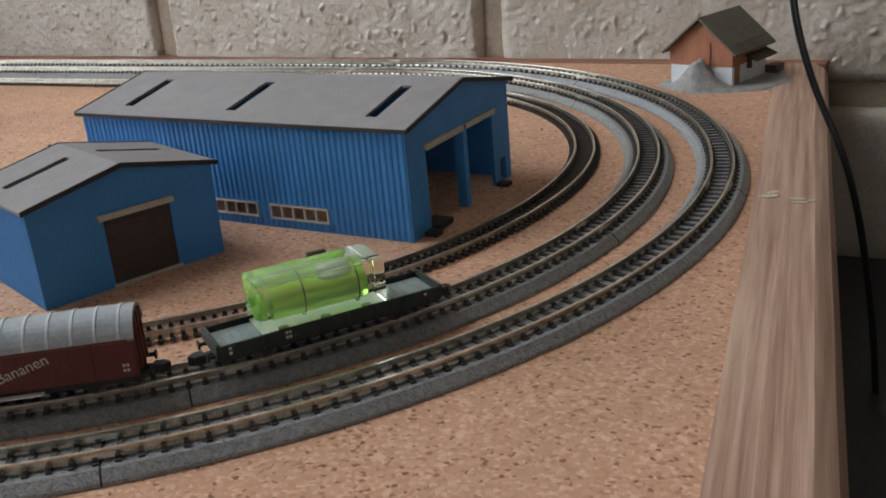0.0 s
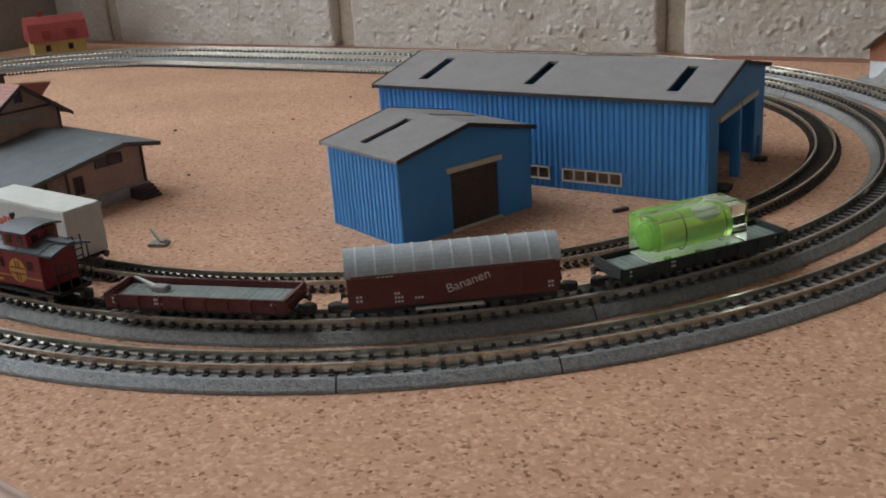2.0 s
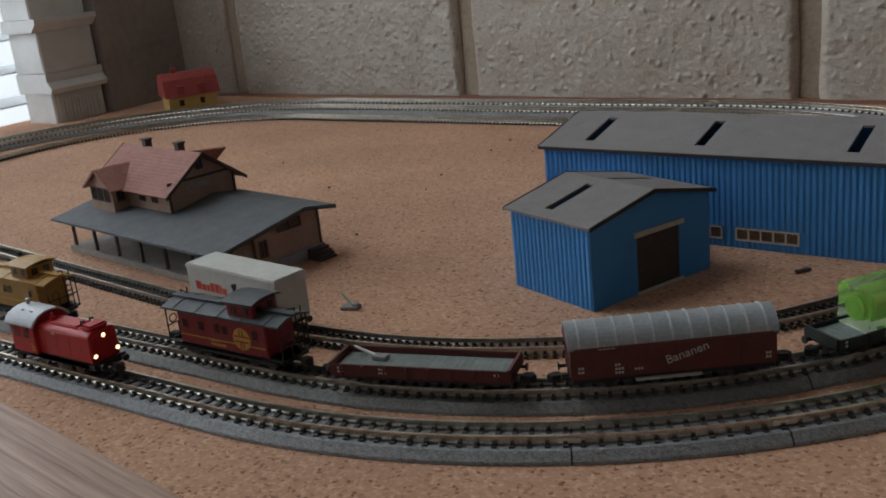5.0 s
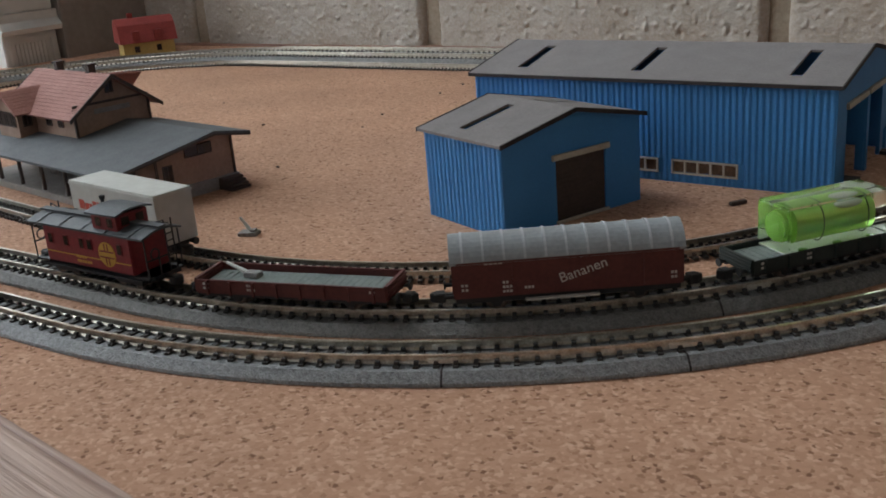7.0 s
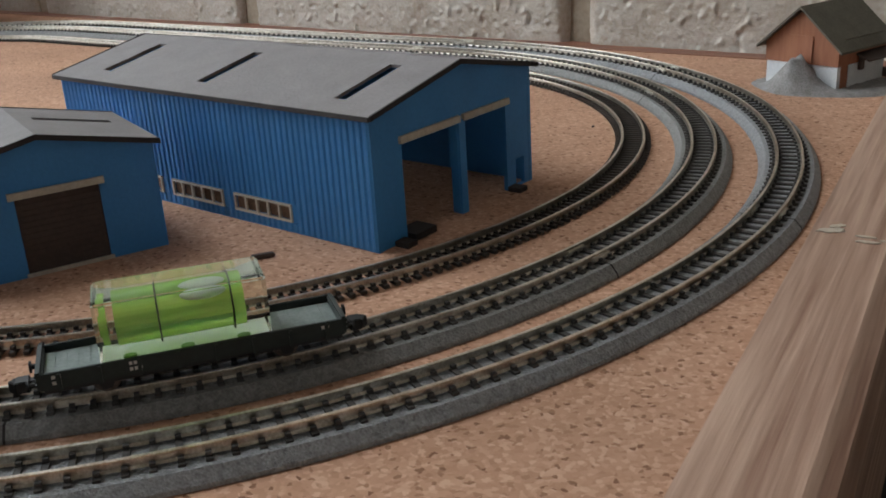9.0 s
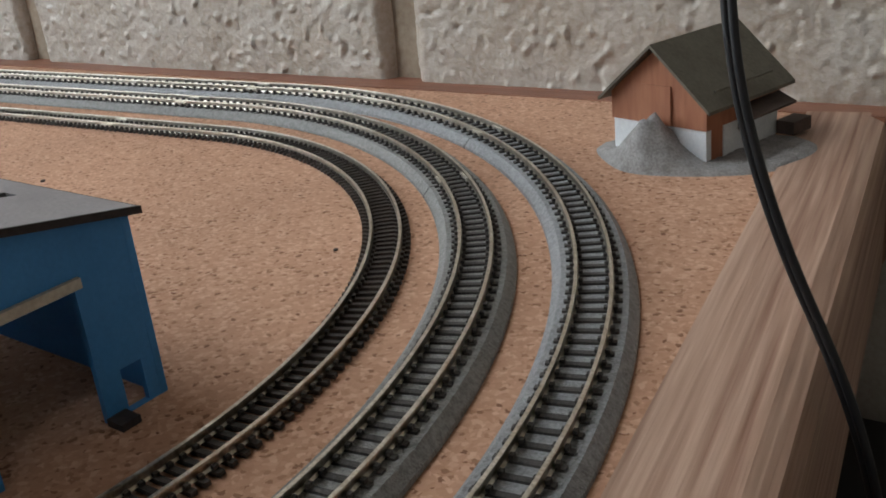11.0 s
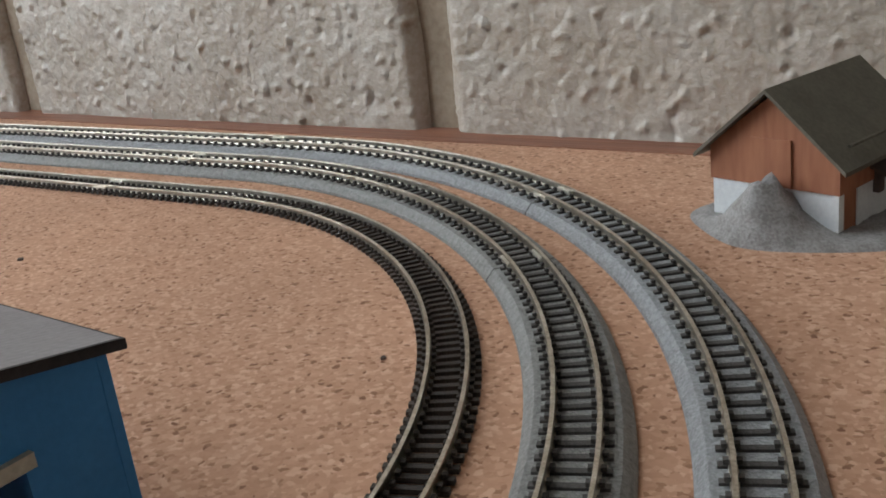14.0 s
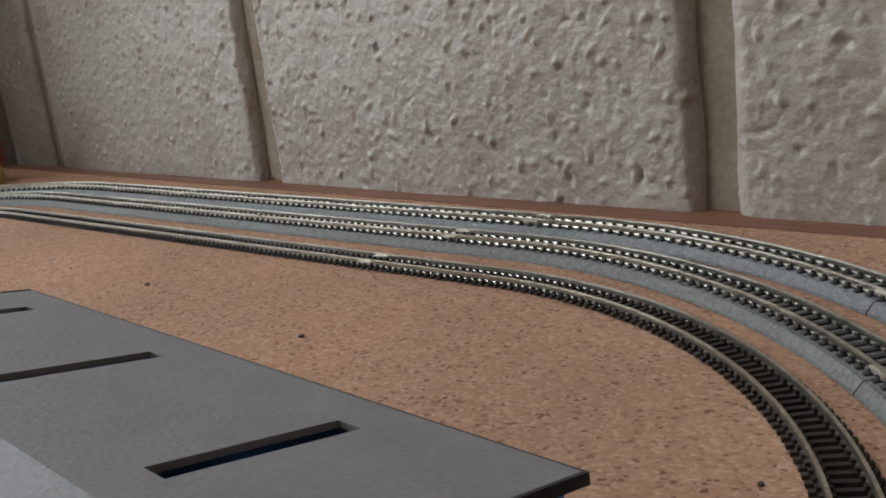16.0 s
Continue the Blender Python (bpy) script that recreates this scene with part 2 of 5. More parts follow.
SLATE = mat("slate_roof", (0.115, 0.12, 0.125), (0.08, 0.085, 0.09), 160, 0.75, 0.3)
RED_TILE = mat("red_tile", (0.42, 0.195, 0.155), (0.33, 0.14, 0.11), 220, 0.8, 0.4, vary=0.12)
BARN_BROWN = mat("barn_boards", (0.36, 0.145, 0.075), (0.28, 0.105, 0.055), 130, 0.8, 0.3, stretch=(1, 1, 0.15))
BARN_WHITE = mat("barn_whitewash", (0.70, 0.71, 0.71), (0.60, 0.61, 0.62), 150, 0.8, 0.2)
BARN_ROOF = mat("barn_roof", (0.135, 0.118, 0.088), (0.10, 0.086, 0.062), 150, 0.8, 0.35)
GRAVEL = mat("mound_gravel", (0.34, 0.32, 0.31), (0.20, 0.185, 0.175), 260, 0.9, 1.0)
FAR_RED = mat("far_red_roof", (0.36, 0.06, 0.05), (0.27, 0.045, 0.04), 90, 0.8)
FAR_YELLOW = mat("far_yellow_wall", (0.60, 0.45, 0.16), (0.5, 0.36, 0.12), 90, 0.8)
# plaster darkened to grey brown: the corner's shade is in this colour
CORNER_SHADE = mat("corner_shade", (0.34, 0.30, 0.27), (0.28, 0.245, 0.22), 25, 0.95, 0.3)
BLIND = mat("blind_slat", (0.78, 0.80, 0.82), (0.70, 0.72, 0.74), 20, 0.6)
WHITE_PAINT = mat("white_paint", (0.72, 0.71, 0.69), (0.62, 0.61, 0.59), 15, 0.5)
CABLE = mat("cable_rubber", (0.012, 0.012, 0.013), (0.007, 0.007, 0.008), 200, 0.45)
PAINT_SPOT = mat("cream_paint_spot", (0.66, 0.58, 0.46), (0.5, 0.42, 0.33), 300, 0.6)
SKY_WHITE = mat("bright_sky", (0.86, 0.94, 1.0), emit=2.6)
LAMP_WHITE = mat("headlight_glow", (1.0, 0.72, 0.38), emit=9.0)
ACRYLIC = glass_material("clear_acrylic", (0.95, 1.0, 0.88), 1.36)
LIQUID = glass_material("green_liquid", (0.60, 0.97, 0.26), 1.36, 0.05)
LIQUID.node_tree.nodes["Principled BSDF"].inputs["Transmission Weight"].default_value = 0.64
FROST = mat("frosted_plastic", (0.86, 0.88, 0.82), (0.78, 0.82, 0.72), 300, 0.5)
BUBBLE = glass_material("air_bubble", (0.93, 0.95, 0.97), 1.2)
BUBBLE.node_tree.nodes["Principled BSDF"].inputs["Transmission Weight"].default_value = 0.45
VIAL_DIMPLE = mat("green_vial_dimple", (0.22, 0.40, 0.10), (0.16, 0.30, 0.07), 100, 0.4)


# ---- mesh helpers ----
class Shape:
    """Vertices and faces that are gathered for one mesh."""

    def __init__(self):
        self.v, self.f = [], []

    def add(self, verts, faces, m=None):
        n = len(self.v)
        self.v += [tuple(m @ Vector(v)) for v in verts] if m else [tuple(v) for v in verts]
        self.f += [tuple(i + n for i in f) for f in faces]
        return self

    def box(self, x0, y0, z0, x1, y1, z1, m=None):
        vs = [(x, y, z) for z in (z0, z1) for y in (y0, y1) for x in (x0, x1)]
        return self.add(vs, [(0, 2, 3, 1), (4, 5, 7, 6), (0, 1, 5, 4), (2, 6, 7, 3), (0, 4, 6, 2), (1, 3, 7, 5)], m)

    def prism(self, poly, a0, a1, axis="x", m=None):
        """poly: outline in the other two axes (y, z for x; x, z for y; x, y for z)."""
        put = {"x": lambda a, p: (a, p[0], p[1]), "y": lambda a, p: (p[0], a, p[1]), "z": lambda a, p: (p[0], p[1], a)}[axis]
        n = len(poly)
        vs = [put(a0, p) for p in poly] + [put(a1, p) for p in poly]
        fs = [tuple(range(n - 1, -1, -1)), tuple(range(n, 2 * n))] + [(i, (i + 1) % n, n + (i + 1) % n, n + i) for i in range(n)]
        return self.add(vs, fs, m)

    def cyl(self, p, q, r, n=14, r2=None):
        p, q = Vector(p), Vector(q)
        d = (q - p).normalized()
        u = d.orthogonal().normalized()
        w = d.cross(u)
        r2 = r if r2 is None else r2
        ring = [(u * math.cos(a) + w * math.sin(a)) for a in (2 * math.pi * i / n for i in range(n))]
        vs = [p + c * r for c in ring] + [q + c * r2 for c in ring]
        fs = [tuple(range(n - 1, -1, -1)), tuple(range(n, 2 * n))] + [(i, (i + 1) % n, n + (i + 1) % n, n + i) for i in range(n)]
        return self.add(vs, fs)

    def sweep(self, path, profile, closed=False):
        """path: (x, y, nx, ny) with the outward normal; profile: closed outline in (outward, up)."""
        n, k = len(path), len(profile)
        vs = [(x + nx * u, y + ny * u, z) for x, y, nx, ny in path for u, z in profile]
        fs = []
        for i in range(n if closed else n - 1):
            j = (i + 1) % n
            fs += [(i * k + a, i * k + (a + 1) % k, j * k + (a + 1) % k, j * k + a) for a in range(k)]
        if not closed:
            fs += [tuple(range(k - 1, -1, -1)), tuple((n - 1) * k + a for a in range(k))]
        return self.add(vs, fs)

    def mesh(self, name, material, bevel=0.0, smooth=False, weld=False):
        me = bpy.data.meshes.new(name)
        me.from_pydata(self.v, [], self.f)
        bm = bmesh.new()
        bm.from_mesh(me)
        if weld:
            bmesh.ops.remove_doubles(bm, verts=bm.verts, dist=1e-6)
        bmesh.ops.recalc_face_normals(bm, faces=bm.faces)
        if bevel:
            edges = [e for e in bm.edges if len(e.link_faces) == 2 and e.calc_face_angle(0) > 0.5]
            bmesh.ops.bevel(bm, geom=edges, offset=bevel, segments=2, affect="EDGES", clamp_overlap=True)
        for f in bm.faces:
            f.smooth = smooth
        bm.to_mesh(me)
        bm.free()
        me.materials.append(material)
        return me


def part(name, shape, material, parent, label="", bevel=0.0, smooth=False, weld=False):
    ob = new(name, shape.mesh(name, material, bevel, smooth, weld))
    ob.parent = parent
    if label:
        ob["label"] = label
    return ob


def thing(name, label, category, m=None, group="", kind=""):
    ob = new(name)
    ob.empty_display_size = 0.01
    if m:
        ob.matrix_basis = m
    return tagged(ob, label, category, group, kind)


def whole(name, shape, material, label, category="", kind="", bevel=0.0, smooth=False, m=None, group=""):
    ob = new(name, shape.mesh(name, material, bevel, smooth))
    if m:
        ob.matrix_basis = m
    return tagged(ob, label, category, group, kind)


def word(name, text, size, material, parent, m, label=""):
    """Raised lettering in the built-in font, as a mesh."""
    cu = bpy.data.curves.new(name, "FONT")
    cu.body, cu.size, cu.extrude, cu.align_x, cu.align_y = text, size, 0.00004, "CENTER", "CENTER"
    tmp = bpy.data.objects.new(name, cu)
    scene.collection.objects.link(tmp)
    me = bpy.data.meshes.new_from_object(tmp.evaluated_get(bpy.context.evaluated_depsgraph_get()))
    bpy.data.objects.remove(tmp)
    me.materials.append(material)
    ob = new(name, me)
    ob.parent = parent
    ob.matrix_basis = m
    if label:
        ob["label"] = label
    return ob


# ---- the board, its rim and the room ----
BOARD = [(-0.60, -0.185), (-0.025, -0.2500), (0.262, -0.286), (0.215, 0.235), (-0.60, 0.252)]
cork = Shape().prism([(-0.62, -0.175), (0.270, -0.306), (0.2200, 0.247), (-0.62, 0.274)], -0.012, 0.0, "z")
whole("ground", cork, CORK, "flat cork sheet covering the train table", kind="structure")


def strip(name, a, b, width, z0, z1, material, label, side=1, bevel=0.004):
    """A plank from a to b whose inner edge is the line a-b."""
    a, b = Vector((*a, 0)), Vector((*b, 0))
    ang = math.atan2(b.y - a.y, b.x - a.x)
    s = Shape()
    r = bevel
    w = width * side
    prof = [(0, z0), (w, z0), (w, z1 - r), (w - side * r * 0.3, z1 - r * 0.3), (w - side * r, z1), (0, z1)]
    s.prism(prof, 0, (b - a).length, "x")
    return whole(name, s, material, label, kind="structure", m=Matrix.Translation(a) @ Matrix.Rotation(ang, 4, "Z"))


strip("trim", (0.2700, -0.29), (0.2020, 0.238), 0.0240, -0.05, 0.0006, OAK, "bare pale wooden rim along the table edge", side=-1, bevel=0.006)
strip("trim", (-0.62, -0.159), (0.29, -0.295), 0.033, -0.05, 0.0006, OAK, "bare pale wooden rim along the table front", side=-1, bevel=0.006)
strip("trim", (-0.62, 0.264), (0.2250, 0.2365), 0.03, -0.05, 0.0004, BACK_WOOD, "reddish brown wooden strip along the wall", side=1, bevel=0.001)

WALL = pose(0.0362, 0.2545, 0.001, 0, 0, -1.8)


def brick_front(seed, w, h, near):
    """A block with a lumpy, thickly painted face."""
    nx, nz = (240, 156) if near else (60, 40)
    rnd = random.Random(seed)
    off = Vector((rnd.uniform(0, 50), rnd.uniform(0, 50), rnd.uniform(0, 50)))
    s = Shape()
    vs, fs = [], []
    for j in range(nz + 1):
        for i in range(nx + 1):
            x, z = i / nx * w, j / nz * h
            p = Vector((x, 0, z))
            edge = min(x, w - x, z, h - z)
            d = noise.noise(p * 14 + off) * 0.0012 + noise.noise(p * 70 + off) * 0.0005 + noise.noise(p * 260 + off) * 0.0004
            lump = noise.noise(p * 300 + off * 2)
            d += max(0.0, lump - 0.3) * 0.0032
            pit = noise.noise(p * 190 + off * 3)
            d -= max(0.0, pit - 0.46) * 0.0043
            d -= max(0.0, 0.006 - edge) ** 2 * 110 + 0.0
            wob = noise.noise(Vector((0, z * 28, 0)) + off) * 0.0016 * (1 if i in (0, nx) else 0)
            vs.append((x + wob, -d, z))
    for j in range(nz):
        for i in range(nx):
            a = j * (nx + 1) + i
            fs.append((a, a + 1, a + nx + 2, a + nx + 1))
    n = len(vs)
    border = [i for i in range(nx + 1)] + [(j + 1) * (nx + 1) - 1 for j in range(1, nz + 1)] + [nz * (nx + 1) + i for i in range(nx - 1, -1, -1)] + [j * (nx + 1) for j in range(nz - 1, 0, -1)]
    vs += [(vs[i][0], 0.022, vs[i][2]) for i in border]
    k = len(border)
    fs += [(border[i], n + i, n + (i + 1) % k, border[(i + 1) % k]) for i in range(k)]
    return s.add(vs, fs)


wall = whole("wall_north", Shape().box(-0.75, 0.0055, -0.75, 1.6, 0.06, 2.05), MORTAR, "painted block wall behind the train table", kind="structure", m=WALL)
PITCH_X, PITCH_Z, JOINT = 0.2585, 0.172, 0.0135
for row in range(-1, 2):
    for col in range(-3, 4):
        x0 = col * PITCH_X + (0 if row == 0 else PITCH_X / 2) + JOINT / 2
        x1 = x0 + PITCH_X - JOINT
        x0 = max(x0, -0.672)
        if x1 - x0 < 0.03:
            continue
        b = part("brick", brick_front(row * 10 + col, x1 - x0, PITCH_Z - JOINT, row == 0 and -3 <= col <= 0), PAINTED_BRICK, wall, smooth=True)
        b.matrix_basis = pose(x0, 0, -0.012 + row * PITCH_Z)
# the other walls, floor and ceiling close the room
west = Shape()
west.box(-0.70, -2.1, -0.75, -0.64, 0.35, -0.16).box(-0.70, -2.1, 1.52, -0.64, 0.35, 2.0)
west.box(-0.70, -2.1, -0.16, -0.64, -0.60, 1.52).box(-0.70, 0.205, -0.16, -0.64, 0.35, 1.52)
whole("wall_west", west, PLASTER, "plain light wall with a wide window", kind="structure")
south = Shape()
south.box(-0.64, -2.1, -0.75, 1.6, -2.04, 0.40).box(-0.64, -2.1, 1.70, 1.6, -2.04, 2.0)
south.box(0.4, -2.1, 0.40, 1.6, -2.04, 1.70)
whole("wall_south", south, PLASTER, "plain light wall with a window", kind="structure")
whole("wall_east", Shape().box(1.55, -2.1, -0.75, 1.6, 0.35, 2.0), PLASTER, "plain light wall", kind="structure")
whole("floor", Shape().box(-0.75, -2.15, -0.80, 1.65, 0.4, -0.75), CARPET, "dark carpeted floor below the table", kind="structure")
whole("ceiling", Shape().box(-0.75, -2.15, 2.0, 1.65, 0.4, 2.05), PLASTER, "plain white ceiling", kind="structure")

cab = thing("cabinet", "black cabinet standing beside the train table", "cabinet", pose(0.20, -0.26, -0.75))
part("body", Shape().box(0, 0, 0, 0.5, 0.48, 0.635), BLACK, cab, bevel=0.006)
part("top", Shape().box(-0.008, -0.008, 0.635, 0.508, 0.488, 0.655), BLACK, cab, bevel=0.004)

# window with a slatted blind, bright sky behind it and a white moulded casing
win = thing("window_1", "white framed window with daylight behind slats", "", kind="structure")
fr = Shape().box(-0.66, -0.60, -0.16, -0.63, -0.57, 1.52).box(-0.66, 0.175, -0.16, -0.63, 0.205, 1.52)
fr.box(-0.66, -0.57, -0.16, -0.63, 0.175, -0.13).box(-0.66, -0.57, 1.49, -0.63, 0.175, 1.52)
part("window_frame", fr, WHITE_PAINT, win, bevel=0.002)
whole("backdrop", Shape().box(-1.52, -1.6, -0.75, -1.50, 1.0, 2.2), SKY_WHITE, "bright overcast sky outside the window", kind="structure")
blind = thing("window_blind", "white slatted blind glowing with daylight", "blind")
for i in range(58):
    z = -0.12 + i * 0.028
    s = Shape().box(-0.012, -0.56, -0.0006, 0.012, 0.170, 0.0006)
    o = part("slat", s, BLIND, blind)
    o.matrix_basis = pose(-0.612, 0, z, 0, 14, 0)


def window_casing():
    """A white moulded casing beside the window: panelled foot, projecting ledges, plain shaft."""
    t = thing("window_casing", "white painted moulded casing beside the window", "window trim", pose(-0.600, 0.128, 0))
    w, d = 0.052, 0.040
    part("foot", Shape().box(0, 0, -0.30, d, w, 0.026), WHITE_PAINT, t, "white panelled foot", bevel=0.001)
    rim = Shape().box(d, 0.004, 0.020, d + 0.002, w - 0.004, 0.023).box(d, 0.004, -0.10, d + 0.002, 0.008, 0.020).box(d, w - 0.008, -0.10, d + 0.002, w - 0.004, 0.020)
    part("panel_moulding", rim, WHITE_PAINT, t, bevel=0.0006)
    for i in range(9):
        y = 0.0105 + i * 0.0036
        part("flute", Shape().box(d, y, -0.10, d + 0.0012, y + 0.0018, 0.018), WHITE_PAINT, t)
    part("lower_ledge", Shape().prism([(0, 0.026), (d + 0.006, 0.026), (d + 0.008, 0.030), (d + 0.003, 0.036), (d + 0.003, 0.043), (0, 0.043)], -0.004, w + 0.002, "y"), WHITE_PAINT, t, "white stepped ledge")
    part("middle_block", Shape().box(0, -0.003, 0.043, d + 0.001, w, 0.078), WHITE_PAINT, t, bevel=0.001)
    part("upper_ledge", Shape().prism([(0, 0.078), (d + 0.002, 0.078), (d + 0.009, 0.085), (d + 0.009, 0.089), (0, 0.089)], -0.008, w + 0.002, "y"), WHITE_PAINT, t, "white projecting ledge")
    part("shaft", Shape().box(0, -0.005, 0.089, d, w - 0.002, 1.2), WHITE_PAINT, t, bevel=0.001)


window_casing()
# wall return beside the casing, its shade painted into the colour
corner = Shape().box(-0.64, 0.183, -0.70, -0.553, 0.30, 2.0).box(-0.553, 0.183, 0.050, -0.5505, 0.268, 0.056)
whole("wall_corner", corner, CORNER_SHADE, "wall beside the window, its shade painted grey brown", kind="structure", bevel=0.001)

# ---- tracks ----
R_OUT, R_MID, LEFT = 0.220, 0.195, -0.31


def oval(r):
    """An oval as (x, y, nx, ny), from the far straight clockwise, with the distance run."""
    pts = []
    n = 62
    for i in range(n):
        pts.append((LEFT + (0 - LEFT) * i / n, r, 0, 1))
    n = 150
    for i in range(n):
        a = math.pi / 2 - math.pi * i / n
        pts.append((r * math.cos(a), r * math.sin(a), math.cos(a), math.sin(a)))
    n = 62
    for i in range(n):
        pts.append((LEFT * i / n, -r, 0, -1))
    n = 150
    for i in range(n):
        a = -math.pi / 2 - math.pi * i / n
        pts.append((LEFT + r * math.cos(a), r * math.sin(a), math.cos(a), math.sin(a)))
    return pts


def siding():
    """The inner track: far straight, two curves of different radius, then a slanting straight past the station."""
    pts = []
    for i in range(60):
        pts.append((-0.31 + (0.0146 + 0.31) * i / 60, 0.0143 + 0.1535, 0, 1))
    for i in range(80):
        a = math.pi / 2 * (1 - i / 80)
        pts.append((0.0146 + 0.1535 * math.cos(a), 0.0143 + 0.1535 * math.sin(a), math.cos(a), math.sin(a)))
    r, cx, cy = 0.180, 0.0146 + 0.1535 - 0.180, 0.0143
    end = -math.radians(97)
    for i in range(91):
        a = end * i / 90
        pts.append((cx + r * math.cos(a), cy + r * math.sin(a), math.cos(a), math.sin(a)))
    x, y, nx, ny = pts[-1]
    for i in range(1, 54):
        pts.append((x + ny * 0.0052 * i, y - nx * 0.0052 * i, nx, ny))
    yb = pts[-1][1] - 0.002
    r = (0.1678 - yb) / 2
    for i in range(120):
        a = -math.pi / 2 - math.pi * i / 120
        pts.append((-0.31 + r * math.cos(a), yb + r + r * math.sin(a), math.cos(a), math.sin(a)))
    return pts


def resample(pts, step, closed):
    out, carry = [], 0.0
    loop = pts + [pts[0]] if closed else pts
    for a, b in zip(loop, loop[1:]):
        d = math.hypot(b[0] - a[0], b[1] - a[1])
        while carry <= d:
            k = carry / d if d else 0
            out.append(tuple(a[i] + (b[i] - a[i]) * k for i in range(4)))
            carry += step
        carry -= d
    return out


def railway(name, label, pts, closed, z_base, ballast, sleeper_mat, step, width, near):
    """Roadbed, two rails, sleepers with rail chairs."""
    t = thing(name, label, "model track")
    if ballast:
        prof = [(-0.0088, 0.0002), (-0.0086, 0.0010), (-0.0068, 0.0030), (0.0068, 0.0030), (0.0086, 0.0010), (0.0088, 0.0002)]
        fine = resample(pts, 0.0024, closed)
        part("roadbed", Shape().sweep(fine, prof, closed), ballast, t, "moulded grey ballast roadbed")
    fine = resample(pts, 0.004, closed)
    for s in (-1, 1):
        c = s * 0.00355
        z = z_base + 0.0009
        prof = [(c - 0.00065, z), (c + 0.00065, z), (c + 0.00025, z + 0.0004), (c + 0.00028, z + 0.0014), (c + 0.0004, z + 0.0016), (c + 0.00035, z + 0.0019), (c - 0.00035, z + 0.0019), (c - 0.0004, z + 0.0016), (c - 0.00028, z + 0.0014), (c - 0.00025, z + 0.0004)]
        part("rail", Shape().sweep(fine, prof, closed), RAIL, t, "tarnished nickel rail")
    w = width / 2
    one = Shape().box(-w, -0.00062, 0, w, 0.00062, 0.0009)
    for s in (-1, 1):
        one.box(s * 0.00355 - 0.0013, -0.0005, 0.0010, s * 0.00355 - 0.0005, 0.0005, 0.0017)
        one.box(s * 0.00355 + 0.0005, -0.0005, 0.0010, s * 0.00355 + 0.0013, 0.0005, 0.0017)
    me = one.mesh("sleeper", sleeper_mat)
    places = resample(pts, step, closed)
    chosen = sorted(range(len(places)), key=lambda i: near(places[i]))[:300]
    chosen_set = set(chosen)
    rest = Shape()
    rnd = random.Random(3)
    for i, (x, y, nx, ny) in enumerate(places):
        m = Matrix.Translation((x, y, z_base)) @ Matrix.Rotation(math.atan2(ny, nx) + rnd.uniform(-0.015, 0.015), 4, "Z")
        if i in chosen_set:
            o = new("sleeper", me)
            o.parent = t
            o.matrix_basis = m
        else:
            rest.add(one.v, one.f, m)
    if rest.v:
        o = part("distant_sleeper", rest, sleeper_mat, t)
        o["kind"] = "stuff"
    return t, places


def nearness(p):
    return math.hypot(p[0] - 0.10, p[1] + 0.04)


Z_BED, Z_SID = 0.0026, 0.0003
RAIL_Z, RAIL_S = Z_BED + 0.0028, Z_SID + 0.0028
outer, _ = railway("outer_track", "outer model railway oval on grey ballast roadbed", oval(R_OUT), True, Z_BED, BALLAST, SLEEPER, 0.0042, 0.0112, nearness)
middle, _ = railway("middle_track", "middle model railway oval on worn grey roadbed", oval(R_MID), True, Z_BED, BALLAST_MID, SLEEPER, 0.0036, 0.0112, nearness)
inner, _ = railway("inner_track", "inner model track with dark brown sleepers laid on cork", siding(), True, Z_SID, None, SLEEPER_BROWN, 0.0028, 0.0118, nearness)


def joiner_pair(x, y, ang, z, parent):
    for s in (-1, 1):
        j = Shape().box(s * 0.00355 - 0.0009, -0.0032, 0, s * 0.00355 + 0.0009, 0.0032, 0.0012)
        o = part("rail_joiner", j, JOINER, parent, "shiny metal rail joiner", bevel=0.0002)
        o.matrix_basis = Matrix.Translation((x, y, z)) @ Matrix.Rotation(ang, 4, "Z")


for deg in (57, 5, -63, -50):
    a = math.radians(deg)
    joiner_pair(R_OUT * math.cos(a), R_OUT * math.sin(a), a, Z_BED + 0.0010, outer)
for deg in (46, -8, -42):
    a = math.radians(deg)
    joiner_pair(R_MID * math.cos(a), R_MID * math.sin(a), a, Z_BED + 0.0010, middle)
for x in (-0.012, -0.232):
    joiner_pair(x, R_OUT, math.pi / 2, Z_BED + 0.0010, outer)
for x in (-0.027, -0.247):
    joiner_pair(x, R_MID, math.pi / 2, Z_BED + 0.0010, middle)
joiner_pair(-0.039, 0.1678, math.pi / 2, Z_SID + 0.0010, inner)


def seam(r, deg, parent):
    """A dark joint across the moulded roadbed."""
    a = math.radians(deg)
    path = [(r * math.cos(b), r * math.sin(b), math.cos(b), math.sin(b)) for b in (a - 0.00022 / r, a + 0.00022 / r)]
    prof = [(-0.00884, 0.0002), (-0.00866, 0.00102), (-0.00683, 0.00304), (0.00683, 0.00304), (0.00866, 0.00102), (0.00884, 0.0002)]
    part("roadbed_seam", Shape().sweep(path, prof), DARK_CARD, parent)


for deg in (57, 5, -63.0, -50):
    seam(R_OUT, deg, outer)
for deg in (46, -8, -45.3):
    seam(R_MID, deg, middle)


